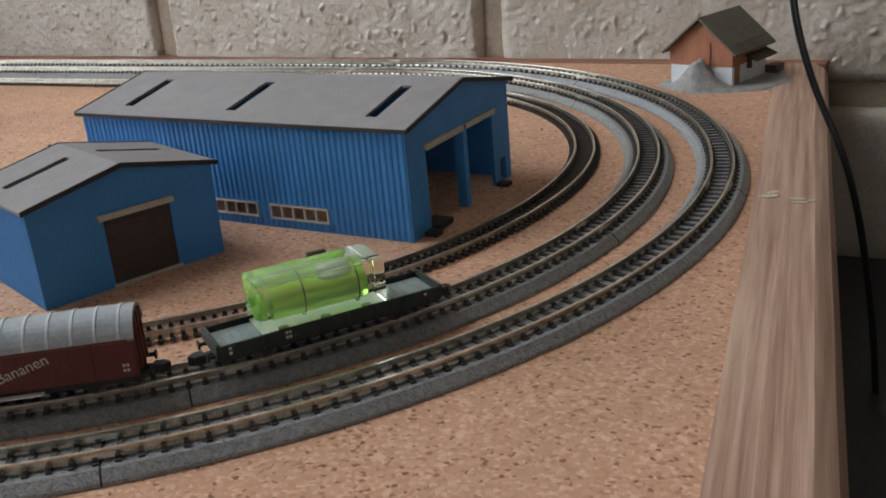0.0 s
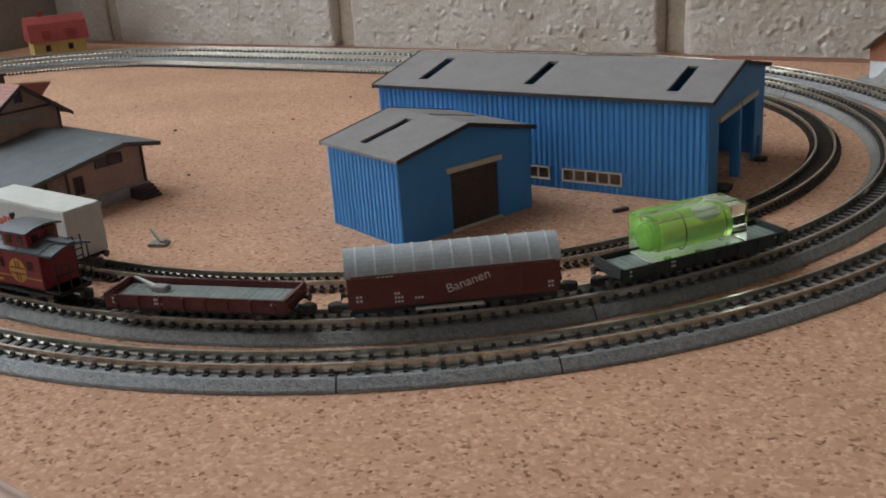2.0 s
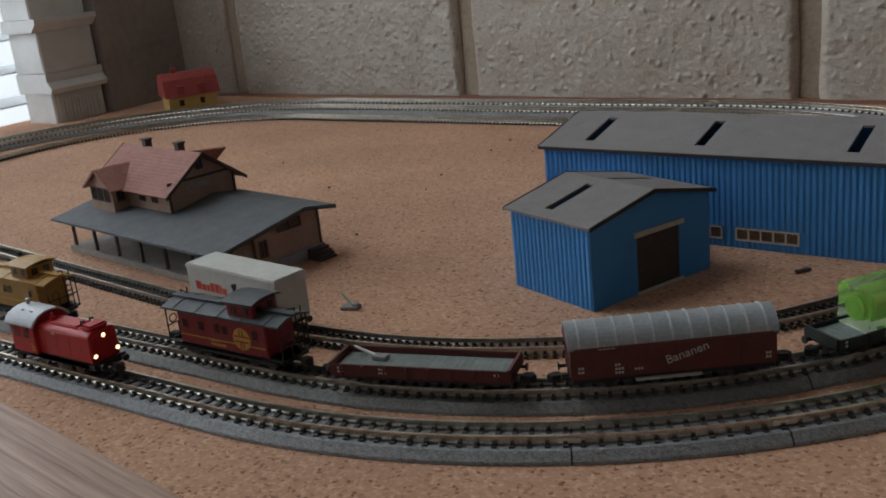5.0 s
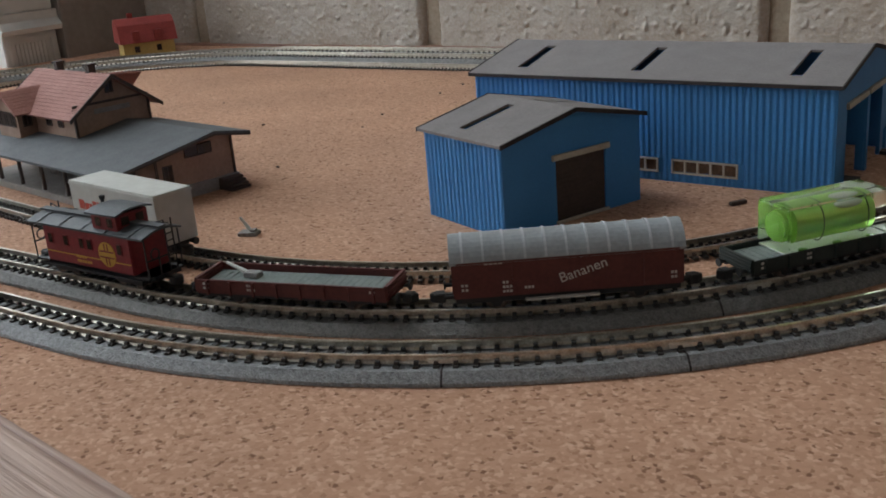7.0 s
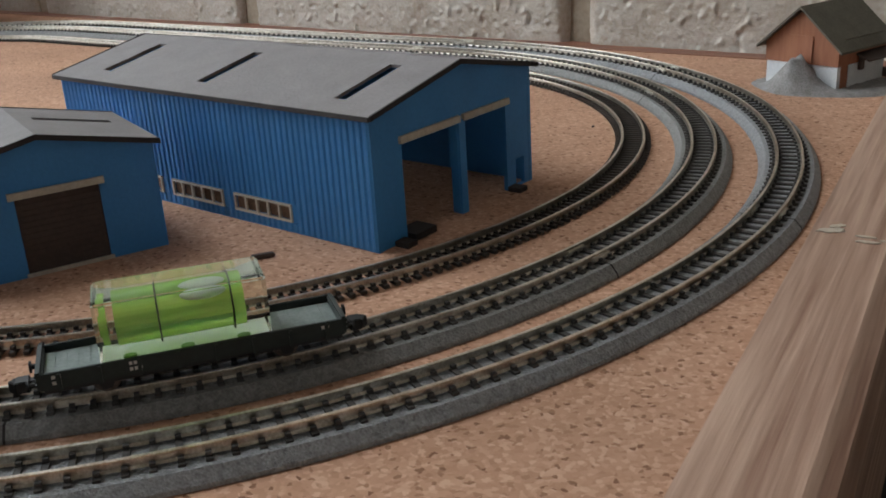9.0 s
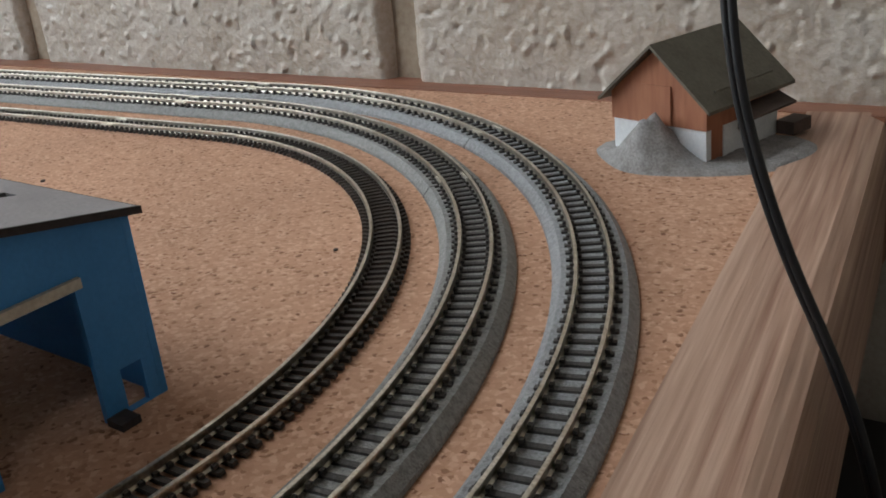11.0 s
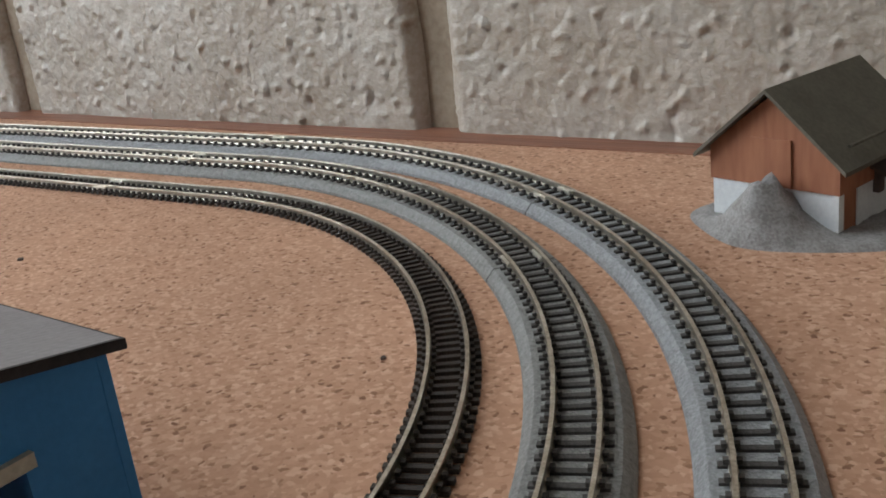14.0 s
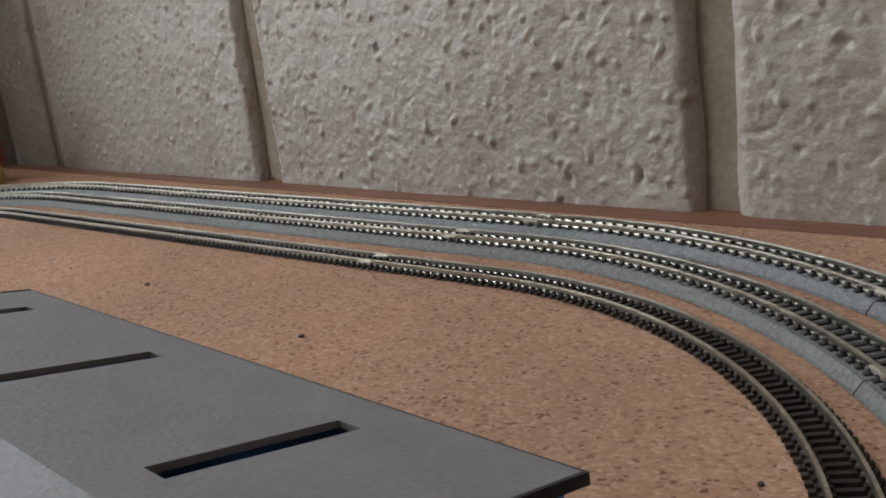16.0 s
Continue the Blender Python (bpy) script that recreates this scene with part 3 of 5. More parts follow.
# ---- blue sheds ----
def ridged(s, length, z0, z1, y, side, pitch=0.0022, depth=0.00032, gaps=()):
    """Vertical ribs along x on the plane y, facing side (-1 or 1), left out over the gaps (xa, xb, za, zb)."""
    n = max(1, int(length / pitch))
    p = length / n
    for i in range(n):
        x = i * p
        runs = [(z0, z1)]
        for xa, xb, za, zb in gaps:
            if xa - p < x < xb + p * 0.2:
                runs = [(z0, za), (zb, z1)]
        for a, b in runs:
            s.add([(x + p * 0.08, y, a), (x + p * 0.30, y + side * depth, a), (x + p * 0.60, y + side * depth, a), (x + p * 0.82, y, a),
                   (x + p * 0.08, y, b), (x + p * 0.30, y + side * depth, b), (x + p * 0.60, y + side * depth, b), (x + p * 0.82, y, b)],
                  [(0, 1, 5, 4), (1, 2, 6, 5), (2, 3, 7, 6), (4, 5, 6, 7), (0, 3, 2, 1)])
    return s


def panel_with_holes(s, u0, u1, z0, top, holes, t0, t1, axis):
    """A wall sheet in u-z, cut into columns at the holes' sides. top(u): its upper edge. holes: (ua, ub, za, zb)."""
    cuts = sorted({u0, u1, *[h for hole in holes for h in hole[:2]], *([(u0 + u1) / 2] if top(u0) != top((u0 + u1) / 2) else [])})
    for a, b in zip(cuts, cuts[1:]):
        mid = (a + b) / 2
        z = z0
        for ua, ub, za, zb in sorted((h for h in holes if h[0] <= mid <= h[1]), key=lambda h: h[2]):
            if za > z:
                s.prism([(a, z), (b, z), (b, za), (a, za)], t0, t1, axis)
            z = zb
        s.prism([(a, z), (b, z), (b, top(b)), (a, top(a))], t0, t1, axis)
    return s


def pane_strip(parent, x0, x1, z0, z1, y, n):
    w = Shape()
    t = 0.0006
    w.box(x0, y - 0.0007, z0, x1, y, z0 + t).box(x0, y - 0.0007, z1 - t, x1, y, z1)
    for i in range(n + 1):
        x = x0 + (x1 - x0 - t) * i / n
        w.box(x, y - 0.0007, z0 + t, x + t, y, z1 - t)
    f = part("window", w, CREAM, parent, "cream framed strip window with small panes")
    for i in range(n):
        xa = x0 + (x1 - x0 - t) * i / n + t
        xb = x0 + (x1 - x0 - t) * (i + 1) / n
        part("pane", Shape().box(xa, y + 0.0002, z0 + t, xb, y + 0.0006, z1 - t), SHED_PANE, f)
    return f


def roof_half(x0, x1, y0, z0, y1, z1, slits, thick=0.0009):
    """One roof slope from eave (y0, z0) to ridge (y1, z1) with slits through it: (xa, xb, ka, kb) in parts of the slope."""
    s = Shape()
    cuts = sorted({x0, x1, *[c for q in slits for c in q[:2]]})

    def at(k):
        return y0 + (y1 - y0) * k, z0 + (z1 - z0) * k

    for a, b in zip(cuts, cuts[1:]):
        runs = [(0, 1)]
        for xa, xb, ka, kb in slits:
            if xa <= (a + b) / 2 <= xb:
                runs = [(0, ka), (kb, 1)]
        for ka, kb in runs:
            (ya, za), (yb, zb) = at(ka), at(kb)
            s.prism([(ya, za), (yb, zb), (yb, zb + thick), (ya, za + thick)], a, b, "x")
    return s


def big_shed():
    L, D, E, A = 0.1355, 0.0715, 0.0348, 0.0418
    t = thing("engine_shed", "long blue card engine shed with grey slotted roof", "model building", pose(0.1424, -0.0413, 0, 0, 0, -3.2))
    th = 0.0014
    wins = [(-0.0545 + dx, -0.0310 + dx, 0.0030, 0.0080) for dx in (0.0, -0.0285, -0.057)]
    f = panel_with_holes(Shape(), -L, 0, 0, lambda u: E, [(a + 0.0006, b - 0.0006, c + 0.0006, d - 0.0006) for a, b, c, d in wins], 0, th, "y")
    part("front_wall", f, BLUE, t, "blue corrugated wall", weld=True)
    rib = Shape()
    ridged(rib, L, 0.0003, E - 0.0002, 0, -1, gaps=[(a + L, b + L, c - 0.0002, d + 0.0002) for a, b, c, d in wins])
    o = part("corrugation", rib, BLUE, t)
    o.matrix_basis = pose(-L, 0, 0)
    for w in wins:
        pane_strip(t, *w, 0.0001, 5)
    part("back_wall", Shape().box(-L, D - th, 0, 0, D, E), BLUE, t)

    def top(u):
        return E + (A - E) * (1 - abs(u - D / 2) / (D / 2))

    g = panel_with_holes(Shape(), th, D - th, 0, top, [(0.0115, 0.0350, 0, 0.0262), (0.0380, 0.0585, 0, 0.0262), (0.0630, 0.0675, 0.0004, 0.0085)], -th, -0.0001, "x")
    part("gable_wall", g, BLUE, t, "blue gable wall with two open doorways", weld=True)
    part("rear_gable_wall", panel_with_holes(Shape(), th, D - th, 0, top, [], -L, -L + th, "x"), BLUE, t, weld=True)
    part("centre_post", Shape().box(-0.0028, 0.0351, 0, 0.0006, 0.0379, 0.0262), BLUE, t)
    part("lintel", Shape().box(-0.0002, 0.0105, 0.0258, 0.0009, 0.0357, 0.0276), CREAM, t, "cream door rail")
    part("lintel", Shape().box(-0.0002, 0.0373, 0.0258, 0.0009, 0.0595, 0.0276), CREAM, t, "cream door rail")
    part("door_sill", Shape().box(-0.004, 0.0115, 0.0002, 0.0030, 0.0200, 0.0020), DARK_CARD, t)
    for y0 in (0.006, 0.058):
        part("door_stop", Shape().box(0.0002, y0, 0, 0.0045, y0 + 0.004, 0.0014), DARK_CARD, t)
    ov = 0.0016
    kz = (A - E) / (D / 2)
    slits_f = [(-L + dx, -L + dx + 0.0042, 0.20, 0.82) for dx in (0.0160, 0.0630, 0.1185)]
    slits_b = [(-L + dx, -L + dx + 0.0042, 0.20, 0.82) for dx in (0.0160, 0.0630, 0.1080)]
    part("roof_slope", roof_half(-L - ov, ov, -ov, E - ov * kz, D / 2, A, slits_f), ROOF_CARD, t, "grey corrugated roof with open slots", weld=True)
    part("roof_slope", roof_half(-L - ov, ov, D + ov, E - ov * kz, D / 2, A, slits_b), ROOF_CARD, t, "grey corrugated roof with open slots", weld=True)
    for x in (ov, -L - ov - 0.0005):
        for ya, za, yb, zb in ((-ov, E - ov * kz, D / 2, A), (D + ov, E - ov * kz, D / 2, A)):
            part("fascia", Shape().prism([(ya, za - 0.0003), (yb, zb - 0.0003), (yb, zb + 0.0011), (ya, za + 0.0011)], x, x + 0.0005, "x"), DARK_CARD, t)
    part("eave_edge", Shape().box(-L - ov, -ov - 0.0004, E - ov * kz - 0.0004, ov, -ov, E - ov * kz + 0.0008), DARK_CARD, t)
    part("gutter", Shape().box(-L - ov, D + ov, E - ov * kz - 0.0004, ov, D + ov + 0.0004, E - ov * kz + 0.0008), DARK_CARD, t)
    # the hand-cut card box stands slightly out of square
    for ob in t.children_recursive:
        if ob.type == "MESH":
            for v in ob.data.vertices:
                v.co.x -= v.co.y * 0.036


def small_hut():
    # local x along the gable face, y back along the ridge
    W, D, E, A = 0.0560, 0.0402, 0.0285, 0.0345
    t = thing("small_shed", "small blue card shed with brown roller door", "model building", pose(0.0664, -0.1143, 0, 0, 0, 68.8))
    th = 0.0012

    def top(u):
        return E + (A - E) * (1 - abs(u - W / 2) / (W / 2))

    part("gable_wall", panel_with_holes(Shape(), 0, W, 0, top, [(0.0205, 0.0410, 0.0, 0.0205)], 0, th, "y"), BLUE, t, "blue gable wall with a wide doorway", weld=True)
    part("rear_gable_wall", panel_with_holes(Shape(), 0, W, 0, top, [], D - th, D, "y"), BLUE, t, weld=True)
    part("side_wall", Shape().box(0, th, 0, th, D - th, E), BLUE, t)
    part("side_wall", Shape().box(W - th, th, 0, W, D - th, E), BLUE, t)
    rib = Shape()
    ridged(rib, D, 0.0003, E - 0.0002, 0, 1)
    o = part("corrugation", rib, BLUE, t)
    o.matrix_basis = Matrix.Rotation(radians(90), 4, "Z")
    door = Shape().box(0.0205, 0.0006, 0.0004, 0.0410, 0.0012, 0.0205)
    leaf = part("roller_door", door, BROWN_DOOR, t, "brown roller door")
    for i in range(13):
        part("door_slat", Shape().box(0.0207, 0.0004, 0.0010 + i * 0.0015, 0.0408, 0.0006, 0.0019 + i * 0.0015), BROWN_DOOR, leaf)
    part("lintel", Shape().box(0.0190, -0.0010, 0.0203, 0.0422, 0.0, 0.0220), CREAM, t, "cream door rail")
    part("door_sill", Shape().box(0.0200, -0.0010, 0.0002, 0.0415, 0.0, 0.0010), CREAM, t, "cream sill")
    ov = 0.0016
    k = (A - E) / (W / 2)

    def slope(u0, z0, u1, z1, slit):
        # same roof maker, turned so that its length runs along y
        s = roof_half(-ov, D + ov, u0, z0, u1, z1, [slit])
        s.v = [(v[1], v[0], v[2]) for v in s.v]
        return s

    part("roof_slope", slope(-ov, E - ov * k, W / 2, A, (0.0220, 0.0257, 0.18, 0.85)), HUT_ROOF, t, "grey corrugated roof with open slot", weld=True)
    part("roof_slope", slope(W + ov, E - ov * k, W / 2, A, (0.0220, 0.0257, 0.18, 0.85)), HUT_ROOF, t, "grey corrugated roof with open slot", weld=True)
    for y in (-ov - 0.0005, D + ov):
        for ua, za, ub, zb in ((-ov, E - ov * k, W / 2, A), (W + ov, E - ov * k, W / 2, A)):
            part("fascia", Shape().prism([(ua, za - 0.0003), (ub, zb - 0.0003), (ub, zb + 0.0011), (ua, za + 0.0011)], y, y + 0.0005, "y"), DARK_CARD, t)


big_shed()
small_hut()


# ---- barn on its scenic base ----
def barn():
    t = thing("barn", "brown boarded barn with whitewashed base and olive roof", "model building", pose(0.1915, 0.1785, 0.0012, 0, 0, -16))
    # local: gable face along -x from the corner, side along +y
    W, D, B, E, A = 0.0315, 0.0335, 0.0090, 0.0170, 0.0305
    base = Shape().box(-W, 0, 0, 0, 0.0012, B).box(-W, D - 0.0012, 0, 0, D, B).box(-W, 0.0012, 0, -W + 0.0012, D - 0.0012, B)
    base.box(-0.0012, 0.0012, 0, 0, 0.0022, B).box(-0.0012, 0.0080, 0, 0, D - 0.0012, B)
    part("base_wall", base, BARN_WHITE, t, "whitewashed masonry base")
    part("door", Shape().box(-0.0012, 0.0024, 0, -0.0003, 0.0078, B + 0.0006), BARN_BROWN, t, "brown boarded door")
    up = Shape().prism([(-W - 0.0004, B), (0.0004, B), (0.0004, E), (-W / 2, A - 0.0008), (-W - 0.0004, E)], -0.0004, D + 0.0004, "y")
    part("upper_wall", up, BARN_BROWN, t, "brown boarded upper wall")
    part("hatch", Shape().box(-W / 2 - 0.0050, -0.0010, B + 0.0003, -W / 2 + 0.0050, -0.0006, B + 0.0110), BARN_BROWN, t)
    ov = 0.0032
    k = (A - E) / (W / 2)
    for side in (-1, 1):
        e = (-W - ov) if side < 0 else ov
        ze = E - ov * k
        s = Shape().prism([(e, ze), (-W / 2, A), (-W / 2, A + 0.0010), (e, ze + 0.0010)], -0.0032, D + 0.0036, "y")
        part("roof_slope", s, BARN_ROOF, t, "olive grey roof", weld=True)
    part("snow_rail", Shape().cyl((0.0005, 0.003, E + 0.0021), (0.0005, D - 0.004, E + 0.0021), 0.0004, 8), BARN_ROOF, t)
    part("awning", Shape().prism([(0.0004, B + 0.0030), (0.0060, B + 0.0008), (0.0060, B + 0.0014), (0.0004, B + 0.0038)], 0.012, D, "y"), STATION_TRIM, t, "dark lean-to awning")
    part("awning_brace", Shape().box(0.0002, 0.0140, B - 0.003, 0.0016, 0.0165, B + 0.0028), STATION_TRIM, t)
    part("firewood_box", Shape().box(0.0004, D - 0.001, 0.0004, 0.006, D + 0.008, 0.0042), STATION_TRIM, t)


def mound():
    """A thin scenic base with a heap of grey gravel against the barn."""
    s = Shape()
    n, k = 56, 16
    vs = []
    for j in range(k + 1):
        f = j / k
        for i in range(n):
            a = 2 * math.pi * i / n
            rx, ry = 0.030 + 0.003 * math.sin(3 * a), 0.0215 + 0.002 * math.sin(2 * a + 1)
            x, y = rx * f * math.cos(a), ry * f * math.sin(a)
            heap = 0.0125 * math.exp(-(((x + 0.0125) / 0.0085) ** 2 + ((y + 0.0105) / 0.0075) ** 2))
            z = 0.0013 + heap * (1 + 0.25 * noise.noise(Vector((x, y, 0)) * 320)) + 0.0006 * noise.noise(Vector((x, y, 3)) * 500)
            if j == k:
                z = 0.0
            elif j == k - 1:
                z = min(z, 0.0014)
            vs.append((x, y, z))
    fs = [(j * n + i, j * n + (i + 1) % n, (j + 1) * n + (i + 1) % n, (j + 1) * n + i) for j in range(k) for i in range(n)]
    s.add(vs, fs)
    whole("gravel_mound", s, GRAVEL, "heap of grey gravel on a thin scenic base", "scenery", smooth=True, m=pose(0.1862, 0.1900, 0, 0, 0, 12))


barn()
mound()


# ---- station ----
def framed_window(parent, u, z, w, h, y, axis="x", out=-1):
    """A small window: dark trim and two panes, on the plane y (axis x) or x (axis y)."""
    f = Shape()
    t = 0.0005

    def bx(s, a0, d0, z0, a1, d1, z1):
        if axis == "x":
            s.box(a0, min(y + out * d0, y + out * d1), z0, a1, max(y + out * d0, y + out * d1), z1)
        else:
            s.box(min(y + out * d0, y + out * d1), a0, z0, max(y + out * d0, y + out * d1), a1, z1)

    bx(f, u - w / 2, 0, z, u + w / 2, 0.0006, z + t)
    bx(f, u - w / 2, 0, z + h - t, u + w / 2, 0.0006, z + h)
    for a in (u - w / 2, u - t / 2, u + w / 2 - t):
        bx(f, a, 0, z + t, a + t, 0.0006, z + h - t)
    ob = part("window", f, STATION_TRIM, parent, "dark framed window")
    for a in (u - w / 2 + t, u + t / 2):
        p = Shape()
        bx(p, a, 0.0001, z + t, a + w / 2 - 1.5 * t, 0.0003, z + h - t)
        part("pane", p, PANE_DARK, ob)


def tiled_slope(parent, quad, rows, label):
    """A roof slope of overlapping tile courses between eave a-b and ridge d-c."""
    a, b, c, d = [Vector(q) for q in quad]
    nrm = (b - a).cross(d - a).normalized()
    if nrm.z < 0:
        nrm = -nrm
    base = Shape().add([a, b, c, d, a - nrm * 0.0008, b - nrm * 0.0008, c - nrm * 0.0008, d - nrm * 0.0008], [(0, 1, 2, 3), (7, 6, 5, 4), (0, 4, 5, 1), (1, 5, 6, 2), (2, 6, 7, 3), (3, 7, 4, 0)])
    for i in range(rows):
        k0, k1 = i / rows, (i + 1) / rows
        p, q, r, s = a + (d - a) * k0, b + (c - b) * k0, b + (c - b) * k1, a + (d - a) * k1
        h = nrm * 0.00016
        base.add([p + h, q + h, r, s, p, q], [(0, 1, 2, 3), (0, 4, 5, 1), (0, 3, 4), (1, 5, 2)])
    return part("roof_slope", base, RED_TILE, parent, label, weld=True)


def station():
    t = thing("station_building", "tan station with red upper roof and slate canopy", "model building", pose(-0.1925, -0.1255, 0, 0, 0, -8.6))
    L, P, D = 0.1195, 0.0175, 0.0530
    part("platform", Shape().box(-0.002, 0, 0.0, L, P + 0.004, 0.0028), STATION_PLINTH, t, "grey platform", bevel=0.0003)
    part("plinth", Shape().box(0.004, P + 0.004, 0, L - 0.002, D, 0.0048), STATION_PLINTH, t, "pale stone plinth")
    lower = Shape().box(0.005, P, 0.0048, L - 0.003, D - 0.001, 0.0165)
    part("lower_wall", lower, STATION_WALL, t, "tan ground floor wall")
    # gable end over the lower wall
    ap = (0.041, 0.0228)
    part("gable_wall", Shape().prism([(P, 0.0165), (D - 0.001, 0.0165), (D - 0.001, 0.0196), (ap[0], ap[1] - 0.001), (P, 0.0180)], L - 0.0045, L - 0.003, "x"), STATION_WALL, t)
    part("gable_wall", Shape().prism([(P, 0.0165), (D - 0.001, 0.0165), (D - 0.001, 0.0196), (ap[0], ap[1] - 0.001), (P, 0.0180)], 0.005, 0.0065, "x"), STATION_WALL, t)
    for (u, z) in ((0.012, 0.0065), (0.024, 0.0065), (0.049, 0.0065), (0.062, 0.0065), (0.086, 0.0065)):
        framed_window(t, u, z, 0.0050, 0.0075, P)
    for u in (0.036, 0.074, 0.100):
        part("door", Shape().box(u - 0.0027, P - 0.0006, 0.0030, u + 0.0027, P, 0.0140), STATION_TRIM, t, "dark boarded door")
    framed_window(t, 0.0365, 0.0150, 0.0120, 0.0042, L - 0.003, "y", 1)
    framed_window(t, 0.0225, 0.0070, 0.0040, 0.0070, L - 0.003, "y", 1)
    for y in (P, D - 0.0018):
        part("corner_board", Shape().box(L - 0.0032, y, 0.0048, L - 0.0024, y + 0.0009, 0.0200), STATION_TRIM, t)
    # canopy roof: long front slope, short back slope
    x0, x1 = -0.006, L + 0.0035
    fr, bk = (-0.0045, 0.0152), (D + 0.0040, 0.0198)
    part("canopy_roof", Shape().prism([fr, ap, (ap[0], ap[1] + 0.001), (fr[0], fr[1] + 0.001)], x0, x1, "x"), SLATE, t, "dark slate grey canopy roof")
    part("canopy_roof", Shape().prism([bk, ap, (ap[0], ap[1] + 0.001), (bk[0], bk[1] + 0.001)], x0, x1, "x"), SLATE, t, "dark slate grey canopy roof")
    fas = Shape()
    for p in (fr, bk):
        fas.prism([(p[0], p[1] - 0.0007), (ap[0], ap[1] - 0.0007), (ap[0], ap[1]), (p[0], p[1])], x1 - 0.0006, x1, "x")
    part("fascia", fas, STATION_TRIM, t)
    for i in range(7):
        x = 0.001 + i * (L - 0.004) / 6
        part("post", Shape().box(x - 0.0006, 0.0012, 0.0028, x + 0.0006, 0.0024, 0.0166), STATION_TRIM, t)
        for s in (-1, 1):
            b = Shape().cyl((x, 0.0018, 0.0125), (x + s * 0.0042, 0.0018, 0.0166), 0.00045, 6)
            part("brace", b, STATION_TRIM, t)
    # upper storey
    ux0, ux1, uy0, uy1, uz, ue, ur = 0.0045, 0.0605, 0.0185, 0.0520, 0.0175, 0.0312, 0.0432
    uy = (uy0 + uy1) / 2
    wall_u = Shape().prism([(uy0, uz), (uy1, uz), (uy1, ue), (uy, ur - 0.001), (uy0, ue)], ux0, ux1, "x")
    part("upper_wall", wall_u, STATION_WALL, t, "tan upper storey wall")
    ov = 0.0042
    k = (ur - ue) / (uy - uy0)
    ef = (uy0 - ov, ue - ov * k)
    eb = (uy1 + ov, ue - ov * k)
    tiled_slope(t, [(ux0 - ov, *ef), (ux1 + ov, *ef), (ux1 + ov, uy, ur), (ux0 - ov, uy, ur)], 14, "faded red tiled roof")
    tiled_slope(t, [(ux0 - ov, *eb), (ux1 + ov, *eb), (ux1 + ov, uy, ur), (ux0 - ov, uy, ur)], 14, "faded red tiled roof")
    for x in (ux1 + ov, ux0 - ov - 0.0006):
        for e in (ef, eb):
            barge = Shape().prism([(e[0], e[1] - 0.0014), (uy, ur - 0.0014), (uy, ur + 0.0003), (e[0], e[1] + 0.0003)], x, x + 0.0006, "x")
            part("bargeboard", barge, STATION_TRIM, t)
    part("sill_band", Shape().box(ux1, uy0 - 0.0002, ue + 0.0008, ux1 + 0.0005, uy1 + 0.0002, ue + 0.0018), STATION_TRIM, t)
    part("name_board", Shape().box(ux1, uy - 0.008, ue - 0.003, ux1 + 0.0004, uy + 0.008, ue - 0.001), STATION_PLINTH, t)
    framed_window(t, uy, ue + 0.0045, 0.0036, 0.0050, ux1, "y", 1)
    framed_window(t, 0.0385, 0.0236, 0.0042, 0.0060, uy0)
    framed_window(t, 0.0485, 0.0236, 0.0042, 0.0060, uy0)
    for x in (ux1 - 0.0004,):
        for y in (uy0 - 0.0004, uy1 - 0.0006):
            part("corner_board", Shape().box(x, y, uz, x + 0.0009, y + 0.0010, ue), STATION_TRIM, t)
    # front dormer with its own gable
    dx0, dx1, dy0, dr = 0.0075, 0.0265, 0.0105, 0.0378
    dm = (dx0 + dx1) / 2
    part("dormer_wall", Shape().prism([(dx0, 0.0180), (dx1, 0.0180), (dx1, ue), (dm, dr - 0.0008), (dx0, ue)], dy0, uy0 + 0.001, "y"), STATION_WALL, t)
    for a in (dx0 - 0.0032, dx1 + 0.0032):
        ze = ue - 0.0032 * (dr - ue) / (dm - dx0)
        tiled_slope(t, [(a, dy0 - 0.002, ze), (a, uy0 + 0.006, ze), (dm, uy0 + 0.010, dr), (dm, dy0 - 0.002, dr)], 8, "faded red tiled dormer roof")
    for u in (dm - 0.0056, dm, dm + 0.0056):
        framed_window(t, u, 0.0232, 0.0042, 0.0062, dy0)
    framed_window(t, (dy0 + uy0) / 2, 0.0232, 0.0038, 0.0062, dx1, "y", 1)
    for x, y in ((0.0195, uy + 0.001), (0.0465, uy + 0.001)):
        c = part("chimney", Shape().box(x - 0.0016, y - 0.0016, ur - 0.003, x + 0.0016, y + 0.0016, ur + 0.0026), STATION_TRIM, t)
        part("chimney_cap", Shape().box(x - 0.0021, y - 0.0021, ur + 0.0026, x + 0.0021, y + 0.0021, ur + 0.0034), STATION_TRIM, c)
    # rear cross gable and steps
    tiled_slope(t, [(0.0455, uy1 + 0.002, ue + 0.003), (0.0455, uy, ue + 0.010), (0.0555, uy, ur), (0.0555, uy1 + 0.002, ur - 0.002)], 8, "red tiled rear gable")
    for i in range(4):
        part("step", Shape().box(L - 0.003, D - 0.010 + i * 0.0001, 0.0001 + i * 0.0011, L + 0.0062 - i * 0.0015, D - 0.001, 0.0010 + i * 0.0011), STATION_TRIM, t)


station()


# ---- rolling stock; local x runs along the vehicle, z from the rail top ----
def on_circle(r, deg, z):
    a = math.radians(deg)
    return pose(r * math.cos(a), r * math.sin(a), z, 0, 0, deg + 90)


